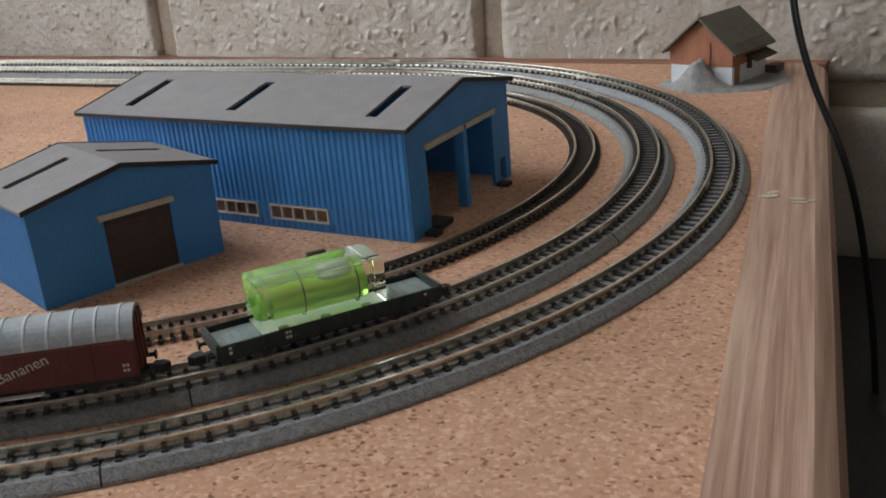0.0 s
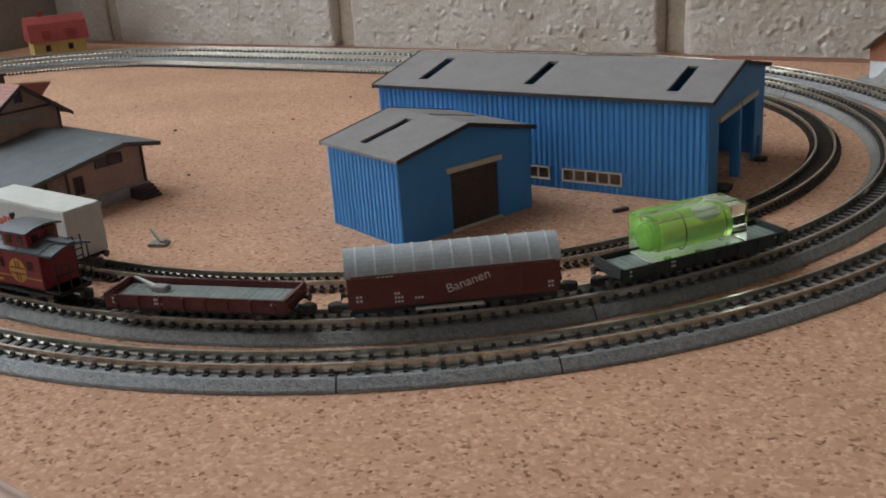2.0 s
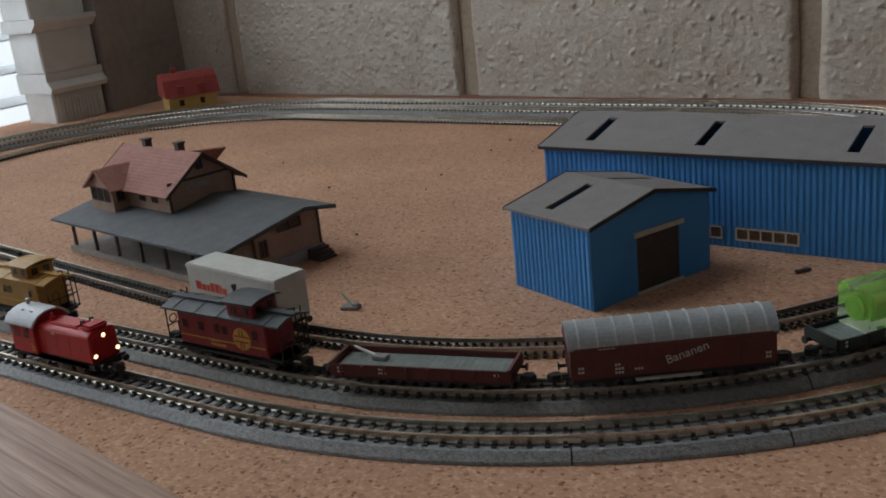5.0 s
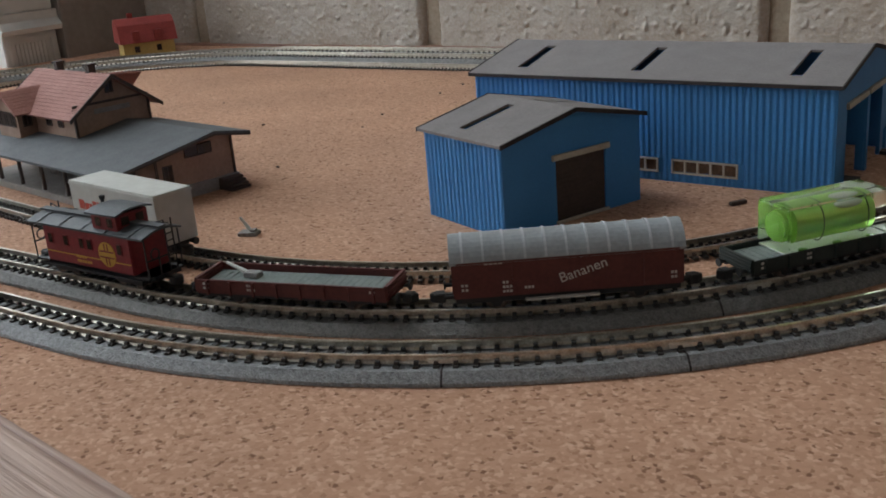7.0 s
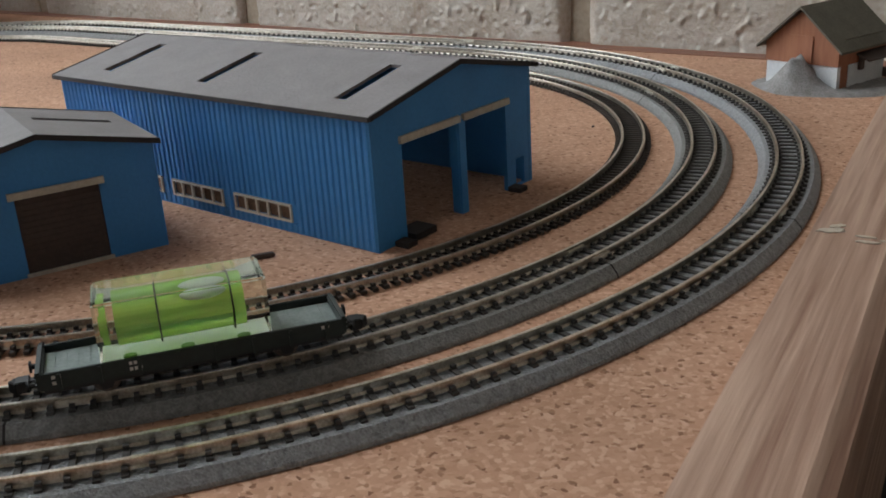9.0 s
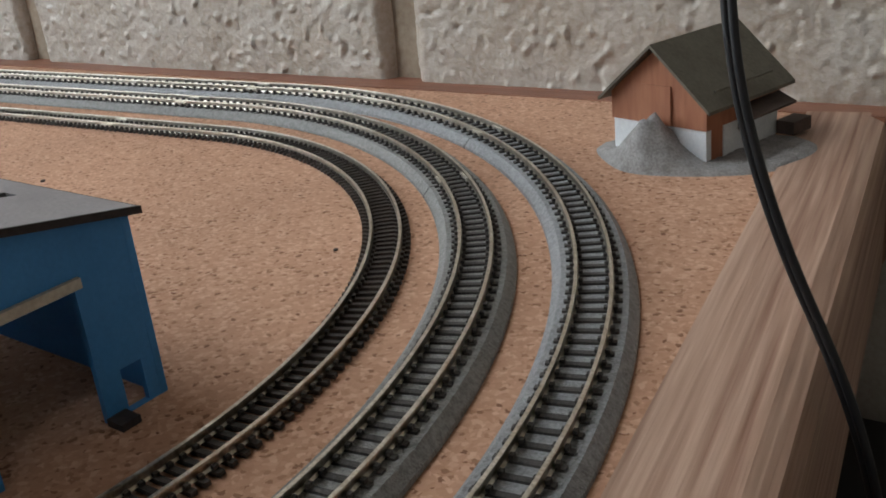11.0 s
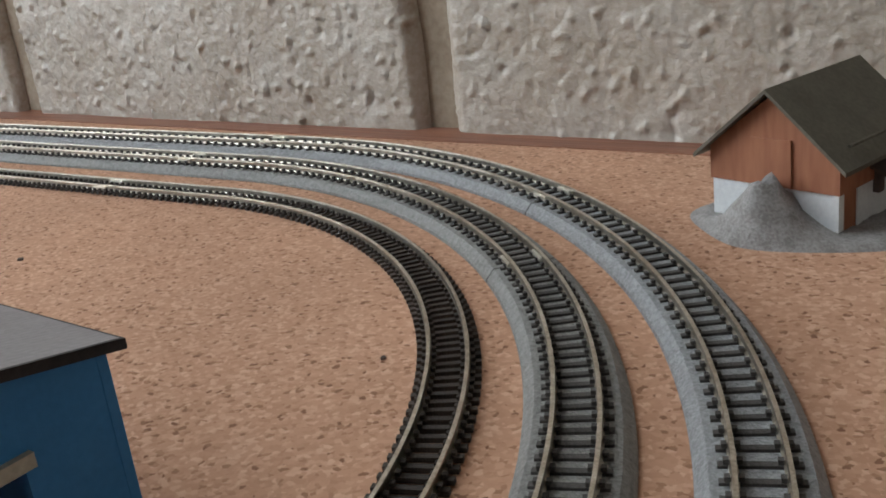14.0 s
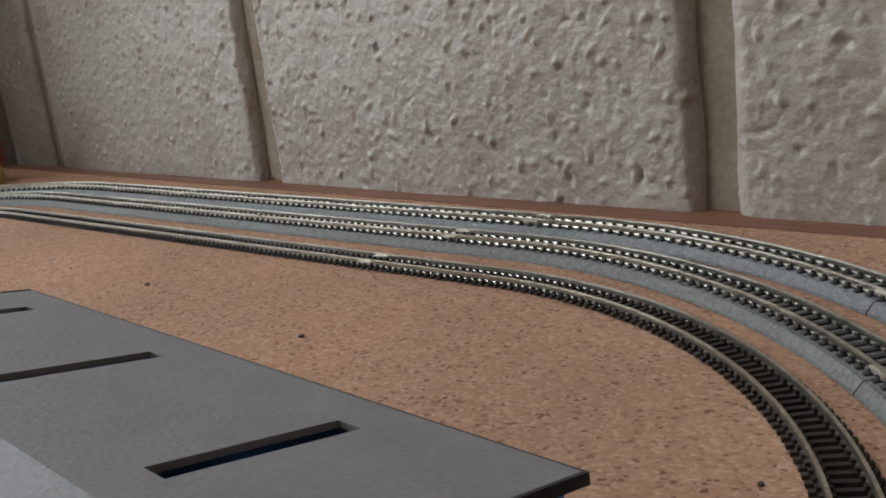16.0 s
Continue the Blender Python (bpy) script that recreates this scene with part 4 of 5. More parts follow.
def wheelset(parent, x, r=0.0021):
    w = Shape()
    for s in (-1, 1):
        w.cyl((x, s * 0.0028, r), (x, s * 0.0036, r), r, 18)
        w.cyl((x, s * 0.0024, r), (x, s * 0.0028, r), r + 0.0004, 18)
    ob = part("wheelset", w, WHEEL, parent, "dark steel wheels", smooth=False)
    part("axle", Shape().cyl((x, -0.0026, r), (x, 0.0026, r), 0.0004, 8), BLACK, ob)


def coupler(parent, x, s, z=0.0035):
    c = Shape().box(min(x, x + s * 0.0035), -0.0009, z - 0.0005, max(x, x + s * 0.0035), 0.0009, z + 0.0005)
    c.box(min(x + s * 0.0030, x + s * 0.0055), -0.0017, z - 0.0013, max(x + s * 0.0030, x + s * 0.0055), 0.0013, z + 0.0009)
    c.prism([(x + s * 0.0055, -0.0017), (x + s * 0.0068, -0.0003), (x + s * 0.0055, 0.0013)], z - 0.0013, z + 0.0009, "z")
    part("coupler", c, BLACK, parent, "black hook coupler", bevel=0.0002)


def buffers(parent, x, s, z=0.0046):
    for y in (-0.0040, 0.0040):
        b = Shape().cyl((x, y, z), (x + s * 0.0022, y, z), 0.0005, 10).cyl((x + s * 0.0022, y, z), (x + s * 0.0026, y, z), 0.0011, 12)
        part("buffer", b, BLACK, parent)


def print_bars(parent, x, z, rows, w, y, side=-1, material=None, gap=0.0011):
    """Rows of small plain bars where print is too small to read."""
    for i, n in enumerate(rows):
        b = Shape()
        for k in range(n):
            b.box(x + k * w, min(y, y + side * 0.00008), z - i * gap, x + k * w + w * 0.7, max(y, y + side * 0.00008), z - i * gap + gap * 0.55)
        part("print_bar", b, material or PRINT_WHITE, parent)


def undercarriage(parent, L, axles, z=0.0042):
    part("underframe", Shape().box(-L / 2 + 0.001, -0.0038, z - 0.0014, L / 2 - 0.001, 0.0038, z), BLACK, parent, "black underframe")
    for s in (-1, 1):
        part("sole_bar", Shape().box(-L / 2 + 0.0005, s * 0.0052 - 0.0003, z - 0.0016, L / 2 - 0.0005, s * 0.0052 + 0.0003, z), BLACK, parent)
    for x in axles:
        wheelset(parent, x)
        for s in (-1, 1):
            g = Shape().prism([(x - 0.0016, z - 0.0014), (x + 0.0016, z - 0.0014), (x + 0.0008, 0.0012), (x - 0.0008, 0.0012)], s * 0.0046 - 0.0004, s * 0.0046 + 0.0004, "y")
            part("axle_guard", g, BLACK, parent)
    for s in (-1, 1):
        buffers(parent, s * (L / 2 - 0.0003), s, z - 0.0002)
        coupler(parent, s * (L / 2 - 0.001), s, z - 0.0012)


def arched(w, z0, z1, n=14):
    """An outline (y, z) with a curved top."""
    pts = [(w * math.sin(a), z0 + (z1 - z0) * (math.cos(a) - math.cos(1.25)) / (1 - math.cos(1.25))) for a in [(-1.25 + 2.5 * i / n) for i in range(n + 1)]]
    k = w / pts[-1][0]
    return [(p[0] * k, p[1]) for p in pts]


def box_van():
    L, W = 0.0528, 0.0062
    t = thing("box_van", "oxide brown covered goods van with grey ribbed roof", "goods wagon", on_circle(R_MID, -55.4, RAIL_Z))
    undercarriage(t, L, (-0.0165, 0.0165))
    z0, ze, zt = 0.0040, 0.0132, 0.0178
    part("body", Shape().box(-L / 2, -W, z0, L / 2, W, ze), OXIDE, t, "oxide brown van body", bevel=0.0002)
    top = arched(W + 0.0005, ze - 0.0002, zt)
    for s in (-1, 1):
        part("end_wall", Shape().prism([(-W, ze)] + [(y * 0.93, z - 0.0004) for y, z in arched(W, ze, zt)] + [(W, ze)], s * L / 2 - 0.0004, s * L / 2 + 0.0004, "x"), OXIDE, t)
        ends = Shape()
        for y in (-0.0032, 0.0, 0.0032):
            ends.box(s * L / 2 - 0.0002, y - 0.0004, z0, s * L / 2 + 0.0007, y + 0.0004, zt - 0.0015)
        part("end_post", ends, OXIDE, t)
    part("roof", Shape().prism(top + [(y * 0.94, z - 0.0007) for y, z in reversed(top)], -L / 2 - 0.0005, L / 2 + 0.0005, "x"), GREY_ROOF, t, "light grey arched roof", smooth=False)
    for i in range(11):
        x = -L / 2 + 0.0025 + i * (L - 0.005) / 10
        up = [(y * 1.005, z + 0.00022) for y, z in top]
        part("roof_rib", Shape().prism(up + [(y * 0.98, z - 0.0003) for y, z in reversed(top)], x - 0.00028, x + 0.00028, "x"), SILVER, t)
    for x in (-0.0125, 0.0175):
        part("door_edge", Shape().box(x - 0.0002, -W - 0.0003, z0 + 0.0003, x + 0.0002, -W, ze - 0.0003), OXIDE, t)
    part("door_rail", Shape().box(-L / 2 + 0.001, -W - 0.0005, ze - 0.0007, L / 2 - 0.001, -W, ze - 0.0003), OXIDE, t)
    part("step_board", Shape().box(-0.010, -W - 0.0012, 0.0030, 0.007, -W, 0.0034), PRINT_WHITE, t, "pale running board")
    word("lettering", "Bananen", 0.0034, PRINT_WHITE, t, pose(0.0035, -W - 0.0001, 0.0090, 90, -17, 0), "white lettering")
    print_bars(t, -0.0190, 0.0120, [4], 0.0011, -W)
    print_bars(t, -0.0150, 0.0072, [2, 3, 3], 0.0008, -W)
    print_bars(t, -0.0245, 0.0070, [2, 2], 0.0009, -W)
    print_bars(t, 0.0235, 0.0066, [2, 2], 0.0008, -W)
    print_bars(t, -0.0100, 0.0056, [3], 0.0008, -W)


def low_wagon(name, label, m, L, side_mat, deck_mat, height, stakes):
    W = 0.0062
    t = thing(name, label, "goods wagon", m)
    undercarriage(t, L, (-L * 0.30, L * 0.30))
    z0 = 0.0042
    part("deck", Shape().box(-L / 2, -W + 0.0004, z0, L / 2, W - 0.0004, z0 + 0.0012), deck_mat, t, "grey loading deck")
    for i in range(26):
        x = -L / 2 + 0.0008 + i * (L - 0.0016) / 26
        part("plank", Shape().box(x, -W + 0.0008, z0 + 0.0012, x + (L - 0.0016) / 26 * 0.86, W - 0.0008, z0 + 0.0013), deck_mat, t)
    for s in (-1, 1):
        sd = Shape().box(-L / 2, s * W - 0.0003, z0 - 0.0006, L / 2, s * W + 0.0003, z0 + height)
        part("side_board", sd, side_mat, t, bevel=0.00012)
        for i in range(stakes):
            x = -L / 2 + L * (i + 0.5) / stakes
            part("stake", Shape().box(x - 0.0003, min(s * W, s * (W + 0.0007)), z0 - 0.0008, x + 0.0003, max(s * W, s * (W + 0.0007)), z0 + height - 0.0003), side_mat, t)
        part("end_board", Shape().box(s * L / 2 - 0.0004, -W, z0 - 0.0004, s * L / 2 + 0.0004, W, z0 + height + 0.0003), side_mat, t)
        ribs = Shape()
        for k in range(3):
            ribs.box(s * L / 2 - 0.0006, -W, z0 + 0.0002 + k * height / 3, s * L / 2 + 0.0007, W, z0 + 0.0002 + k * height / 3 + 0.0004)
        part("end_plank", ribs, side_mat, t)
    print_bars(t, -L * 0.22, z0 + height * 0.55, [2, 3], 0.0008, -W - 0.0003)
    print_bars(t, -L * 0.46, z0 + height * 0.55, [2, 2], 0.0009, -W - 0.0003)
    print_bars(t, L * 0.42, z0 + height * 0.5, [2], 0.0008, -W - 0.0003)
    return t


def caboose(name, label, m, L, body_mat, roof_mat, emblem):
    W = 0.0060
    t = thing(name, label, "caboose", m)
    z0, ze = 0.0046, 0.0150
    for x in (-L * 0.31, L * 0.31):
        bog = part("bogie", Shape().box(x - 0.0052, -0.0042, 0.0012, x + 0.0052, 0.0042, 0.0030), BLACK, t, "black bogie")
        for dx in (-0.0034, 0.0034):
            w = Shape()
            for s in (-1, 1):
                w.cyl((x + dx, s * 0.0028, 0.0019), (x + dx, s * 0.0038, 0.0019), 0.0019, 16)
            part("wheelset", w, WHEEL, bog)
    part("underframe", Shape().box(-L / 2 - 0.003, -0.0046, 0.0034, L / 2 + 0.003, 0.0046, z0), BLACK, t, "black underframe")
    part("step_board", Shape().box(-L / 2, -W - 0.0003, 0.0030, L / 2, W + 0.0003, 0.0036), BLACK, t)
    part("body", Shape().box(-L / 2 + 0.003, -W, z0, L / 2 - 0.003, W, ze), body_mat, t, bevel=0.0003)
    part("side_band", Shape().box(-L / 2 + 0.0035, -W - 0.00012, z0 + 0.0028, L / 2 - 0.0035, -W, z0 + 0.0031), PRINT_GOLD, t, "thin gold line")
    rf = [(-W - 0.0007, ze), (-W * 0.5, ze + 0.0011), (0, ze + 0.0014), (W * 0.5, ze + 0.0011), (W + 0.0007, ze)]
    part("roof", Shape().prism(rf + [(y, z + 0.0006) for y, z in reversed(rf)], -L / 2 - 0.0032, L / 2 + 0.0032, "x"), roof_mat, t, "dark roof")
    part("roof_walk", Shape().box(-L / 2 - 0.004, -0.0012, ze + 0.0022, L / 2 + 0.004, 0.0012, ze + 0.0027), roof_mat, t)
    for i in range(5):
        x = -L / 2 + 0.002 + i * (L - 0.004) / 4
        part("roof_rib", Shape().prism([(y, z + 0.0006) for y, z in rf] + [(y, z + 0.00085) for y, z in reversed(rf)], x - 0.0002, x + 0.0002, "x"), roof_mat, t)
    # cupola
    cx = L * 0.20
    part("cupola", Shape().box(cx - 0.0052, -W + 0.0008, ze + 0.0008, cx + 0.0052, W - 0.0008, ze + 0.0052), body_mat, t, bevel=0.0002)
    cr = [(-W - 0.0002, ze + 0.0052), (-W * 0.5, ze + 0.0060), (0, ze + 0.0062), (W * 0.5, ze + 0.0060), (W + 0.0002, ze + 0.0052)]
    part("cupola_roof", Shape().prism(cr + [(y, z + 0.0005) for y, z in reversed(cr)], cx - 0.0064, cx + 0.0064, "x"), roof_mat, t)
    for x in (cx - 0.0024, cx + 0.0024):
        part("window", Shape().box(x - 0.0010, -W + 0.0006, ze + 0.0020, x + 0.0010, -W + 0.0008, ze + 0.0044), PANE_DARK, t)
    for y in (-0.0024, 0.0024):
        part("window", Shape().box(cx + 0.0052, y - 0.0012, ze + 0.0022, cx + 0.0054, y + 0.0012, ze + 0.0044), PANE_DARK, t)
    for x in (-L * 0.36, -L * 0.20, -L * 0.04, L * 0.04, L * 0.33):
        f = part("window", Shape().box(x - 0.0011, -W - 0.00018, z0 + 0.0052, x + 0.0011, -W, z0 + 0.0084), body_mat, t)
        part("pane", Shape().box(x - 0.0008, -W - 0.00028, z0 + 0.0055, x + 0.0008, -W - 0.00018, z0 + 0.0081), PANE_DARK, f)
    part("stove_pipe", Shape().cyl((cx - 0.0075, 0.001, ze + 0.001), (cx - 0.0075, 0.001, ze + 0.0072), 0.0005, 10).cyl((cx - 0.0075, 0.001, ze + 0.0072), (cx - 0.0075, 0.001, ze + 0.0082), 0.0008, 10), BLACK, t)
    for s in (-1, 1):
        e = s * (L / 2 + 0.0026)
        part("end_platform", Shape().box(min(s * (L / 2 - 0.003), e), -W, z0 - 0.0006, max(s * (L / 2 - 0.003), e), W, z0), BLACK, t)
        rails = Shape()
        for y in (-W + 0.0003, -0.0016, 0.0016, W - 0.0003):
            rails.cyl((e, y, z0), (e, y, z0 + (0.0105 if abs(y) > 0.003 else 0.0045)), 0.00022, 6)
        rails.cyl((e, -W, z0 + 0.0045), (e, W, z0 + 0.0045), 0.00022, 6)
        part("end_railing", rails, BLACK, t, "thin black end railing")
        lad = Shape()
        for y in (0.0016, 0.0040):
            lad.cyl((e, y, z0), (e, y, ze + 0.0035), 0.0002, 6)
        for k in range(6):
            lad.cyl((e, 0.0016, z0 + 0.002 + k * 0.002), (e, 0.0040, z0 + 0.002 + k * 0.002), 0.00018, 6)
        lad.cyl((e, 0.0016, ze + 0.0035), (e - s * 0.004, 0.0016, ze + 0.0022), 0.0002, 6)
        part("ladder", lad, BLACK, t, "thin black ladder")
        wheel = Shape()
        for k in range(12):
            a0, a1 = 2 * math.pi * k / 12, 2 * math.pi * (k + 1) / 12
            wheel.cyl((e + s * 0.0004, -0.003 + 0.0014 * math.cos(a0), z0 + 0.006 + 0.0014 * math.sin(a0)), (e + s * 0.0004, -0.003 + 0.0014 * math.cos(a1), z0 + 0.006 + 0.0014 * math.sin(a1)), 0.0002, 6)
        part("brake_wheel", wheel, BLACK, t)
        coupler(t, s * (L / 2 + 0.002), s, 0.0034)
    if emblem:
        ex = L * 0.20
        disc = Shape().cyl((ex, -W - 0.00012, z0 + 0.0048), (ex, -W, z0 + 0.0048), 0.0035, 28)
        em = part("emblem", disc, PRINT_GOLD, t, "round gold emblem with a dark cross")
        cross = Shape().box(ex - 0.0030, -W - 0.0002, z0 + 0.0038, ex + 0.0030, -W - 0.00012, z0 + 0.0042).box(ex - 0.0030, -W - 0.0002, z0 + 0.0054, ex + 0.0030, -W - 0.00012, z0 + 0.0058)
        cross.box(ex - 0.0008, -W - 0.0002, z0 + 0.0018, ex - 0.0004, -W - 0.00012, z0 + 0.0038).box(ex + 0.0004, -W - 0.0002, z0 + 0.0018, ex + 0.0008, -W - 0.00012, z0 + 0.0038)
        cross.box(ex - 0.0008, -W - 0.0002, z0 + 0.0058, ex - 0.0004, -W - 0.00012, z0 + 0.0078).box(ex + 0.0004, -W - 0.0002, z0 + 0.0058, ex + 0.0008, -W - 0.00012, z0 + 0.0078)
        part("emblem_cross", cross, body_mat, em)
        print_bars(t, -0.0050, z0 + 0.0024, [4, 6], 0.0011, -W, material=PRINT_GOLD, gap=0.0013)
    return t


def container_wagon():
    t = thing("container_wagon", "white box container on a small flat wagon", "goods wagon", pose(-0.0362, -0.1670, RAIL_S, 0, 0, -6))
    L, W = 0.0465, 0.0066
    undercarriage(t, L, (-0.015, 0.015), 0.0040)
    part("container", Shape().box(-L / 2, -W, 0.0042, L / 2, W, 0.0200), WHITE_BOX, t, "plain off-white container", bevel=0.0002)
    part("top_rim", Shape().box(-L / 2 - 0.0002, -W - 0.0002, 0.0188, L / 2 + 0.0002, W + 0.0002, 0.0194), WHITE_BOX, t)
    for i, (w, h) in enumerate(((0.0030, 0.0030), (0.0022, 0.0022), (0.0016, 0.0022), (0.0022, 0.0032), (0.0022, 0.0032), (0.0010, 0.0030), (0.0022, 0.0022))):
        x = -0.0190 + sum((0.0034, 0.0026, 0.0020, 0.0026, 0.0026, 0.0014, 0.0026)[:i])
        part("red_mark", Shape().box(x, -W - 0.0001, 0.0112, x + w, -W, 0.0112 + h), PRINT_RED, t, "red printed mark")


def locomotive():
    # front (hood) towards +x
    t = thing("diesel_locomotive", "small bright red diesel shunter with silver cab roof", "locomotive", pose(-0.0628, -R_OUT, RAIL_Z, 0, 0, 0))
    W = 0.0062
    part("frame", Shape().box(-0.0195, -0.0050, 0.0026, 0.0198, 0.0050, 0.0050), BLACK, t, "black underframe", bevel=0.0003)
    for x in (-0.0085, 0.0005, 0.0095):
        wheelset(t, x, 0.0027)
    for s in (-1, 1):
        part("side_rod", Shape().box(-0.0090, s * 0.0041 - 0.0002, 0.0022, 0.0100, s * 0.0041 + 0.0002, 0.0028), WHEEL, t)
        part("side_frame", Shape().box(-0.014, s * 0.0047 - 0.0003, 0.0030, 0.017, s * 0.0047 + 0.0003, 0.0048), BLACK, t)
        part("step", Shape().box(-0.0195, s * 0.0052 - 0.0006, 0.0012, -0.0165, s * 0.0052 + 0.0006, 0.0030), BLACK, t)
        part("tank", Shape().box(0.0035, s * 0.0048 - 0.0006, 0.0016, 0.0085, s * 0.0048 + 0.0006, 0.0030), BLACK, t)
    # hood with rounded shoulders
    h = 0.0050
    prof = [(-h, 0.0050), (-h, 0.0134), (-h + 0.0005, 0.0141), (-h + 0.0014, 0.0145), (h - 0.0014, 0.0145), (h - 0.0005, 0.0141), (h, 0.0134), (h, 0.0050)]
    part("hood", Shape().prism(prof, -0.0070, 0.0190, "x"), RED_PAINT, t, "bright red engine hood", bevel=0.00025)
    part("hatch", Shape().box(-0.0005, -0.0026, 0.0145, 0.0105, 0.0026, 0.0151), RED_PAINT, t, bevel=0.0002)
    part("hatch_rail", Shape().box(-0.0020, -0.0030, 0.0145, 0.0118, -0.0027, 0.0149), RED_PAINT, t)
    part("radiator_cap", Shape().box(0.0135, -0.0034, 0.0145, 0.0186, 0.0034, 0.0162), RED_PAINT, t, bevel=0.0006)
    part("dome", Shape().cyl((-0.0042, -0.0002, 0.0145), (-0.0042, -0.0002, 0.0154), 0.0011, 14).cyl((-0.0042, -0.0002, 0.0154), (-0.0042, -0.0002, 0.0168), 0.0008, 14, 0.0003), RED_PAINT, t)
    for y in (-0.0016, 0.0016):
        part("horn", Shape().cyl((0.0122, y, 0.0150), (0.0122, y, 0.0166), 0.00025, 6).cyl((0.0122, y, 0.0166), (0.0138, y, 0.0168), 0.0004, 8), BLACK, t)
    for x in (-0.003, 0.003, 0.009, 0.0145):
        part("panel_seam", Shape().box(x - 0.00012, -h - 0.00008, 0.0060, x + 0.00012, -h, 0.0132), RED_PAINT, t)
    grille = Shape()
    for k in range(9):
        grille.box(0.0190, -0.0034, 0.0065 + k * 0.0007, 0.0192, 0.0034, 0.0068 + k * 0.0007)
    part("grille", grille, RED_PAINT, t)
    print_bars(t, 0.0010, 0.0122, [2], 0.0008, -h)
    # cab
    cab = part("cab", Shape().box(-0.0190, -W, 0.0046, -0.0068, W, 0.0142), RED_PAINT, t, "bright red cab", bevel=0.0002)
    gable = arched(W, 0.0142, 0.0170)
    part("cab_gable", Shape().prism(gable, -0.0188, -0.0070, "x"), RED_PAINT, cab)
    roof = arched(W + 0.0009, 0.0141, 0.0178)
    part("cab_roof", Shape().prism(roof + [(y * 0.94, z - 0.0006) for y, z in reversed(roof)], -0.0203, -0.0056, "x"), SILVER, t, "silver grey arched cab roof", bevel=0.00015)
    part("roof_pipe", Shape().cyl((-0.0178, 0.0010, 0.0172), (-0.0178, 0.0010, 0.0194), 0.0006, 10), SILVER, t)
    for x, y in ((-0.0150, -0.0030), (-0.0105, -0.0030), (-0.0150, 0.0030), (-0.0105, 0.0030)):
        part("roof_rib", Shape().box(x - 0.0006, y - 0.00025, 0.0163, x + 0.0006, y + 0.00025, 0.0176), SILVER, t)
    for s in (-1, 1):
        for x in (-0.0158, -0.0108):
            f = part("window", Shape().box(x - 0.0014, min(s * W, s * (W + 0.0002)), 0.0094, x + 0.0014, max(s * W, s * (W + 0.0002)), 0.0134), RED_PAINT, cab)
            part("pane", Shape().box(x - 0.0010, min(s * (W + 0.0002), s * (W + 0.0003)), 0.0098, x + 0.0010, max(s * (W + 0.0002), s * (W + 0.0003)), 0.0130), PANE_DARK, f)
    for y in (-0.0036, 0.0036):
        f = part("window", Shape().box(-0.0192, y - 0.0015, 0.0098, -0.0190, y + 0.0015, 0.0134), RED_PAINT, cab)
        part("pane", Shape().box(-0.0193, y - 0.0011, 0.0102, -0.0192, y + 0.0011, 0.0130), PANE_DARK, f)
    rail = Shape()
    for y in (-0.0010, 0.0010):
        rail.cyl((-0.0194, y, 0.006), (-0.0194, y, 0.0125), 0.0002, 6)
    rail.cyl((-0.0194, -0.0010, 0.0090), (-0.0194, 0.0010, 0.0090), 0.0002, 6)
    part("end_ladder", rail, RED_PAINT, cab)
    print_bars(cab, -0.0090, 0.0075, [1, 2, 2], 0.0007, -W, material=PRINT_GOLD, gap=0.0009)
    for y, z in ((-0.0040, 0.0072), (0.0040, 0.0072), (0.0, 0.0128)):
        ring = part("headlight", Shape().cyl((0.0188, y, z), (0.0196, y, z), 0.0008, 14), RED_PAINT, t)
        part("lens", Shape().cyl((0.0196, y, z), (0.0198, y, z), 0.0006, 14), LAMP_WHITE, ring, "glowing warm headlight")
    for s, x in ((-1, -0.0195), (1, 0.0198)):
        part("buffer_beam", Shape().box(min(x, x + s * 0.0007), -0.0058, 0.0034, max(x, x + s * 0.0007), 0.0058, 0.0052), BLACK, t)
        buffers(t, x + s * 0.0006, s, 0.0043)
        coupler(t, x, s, 0.0034)


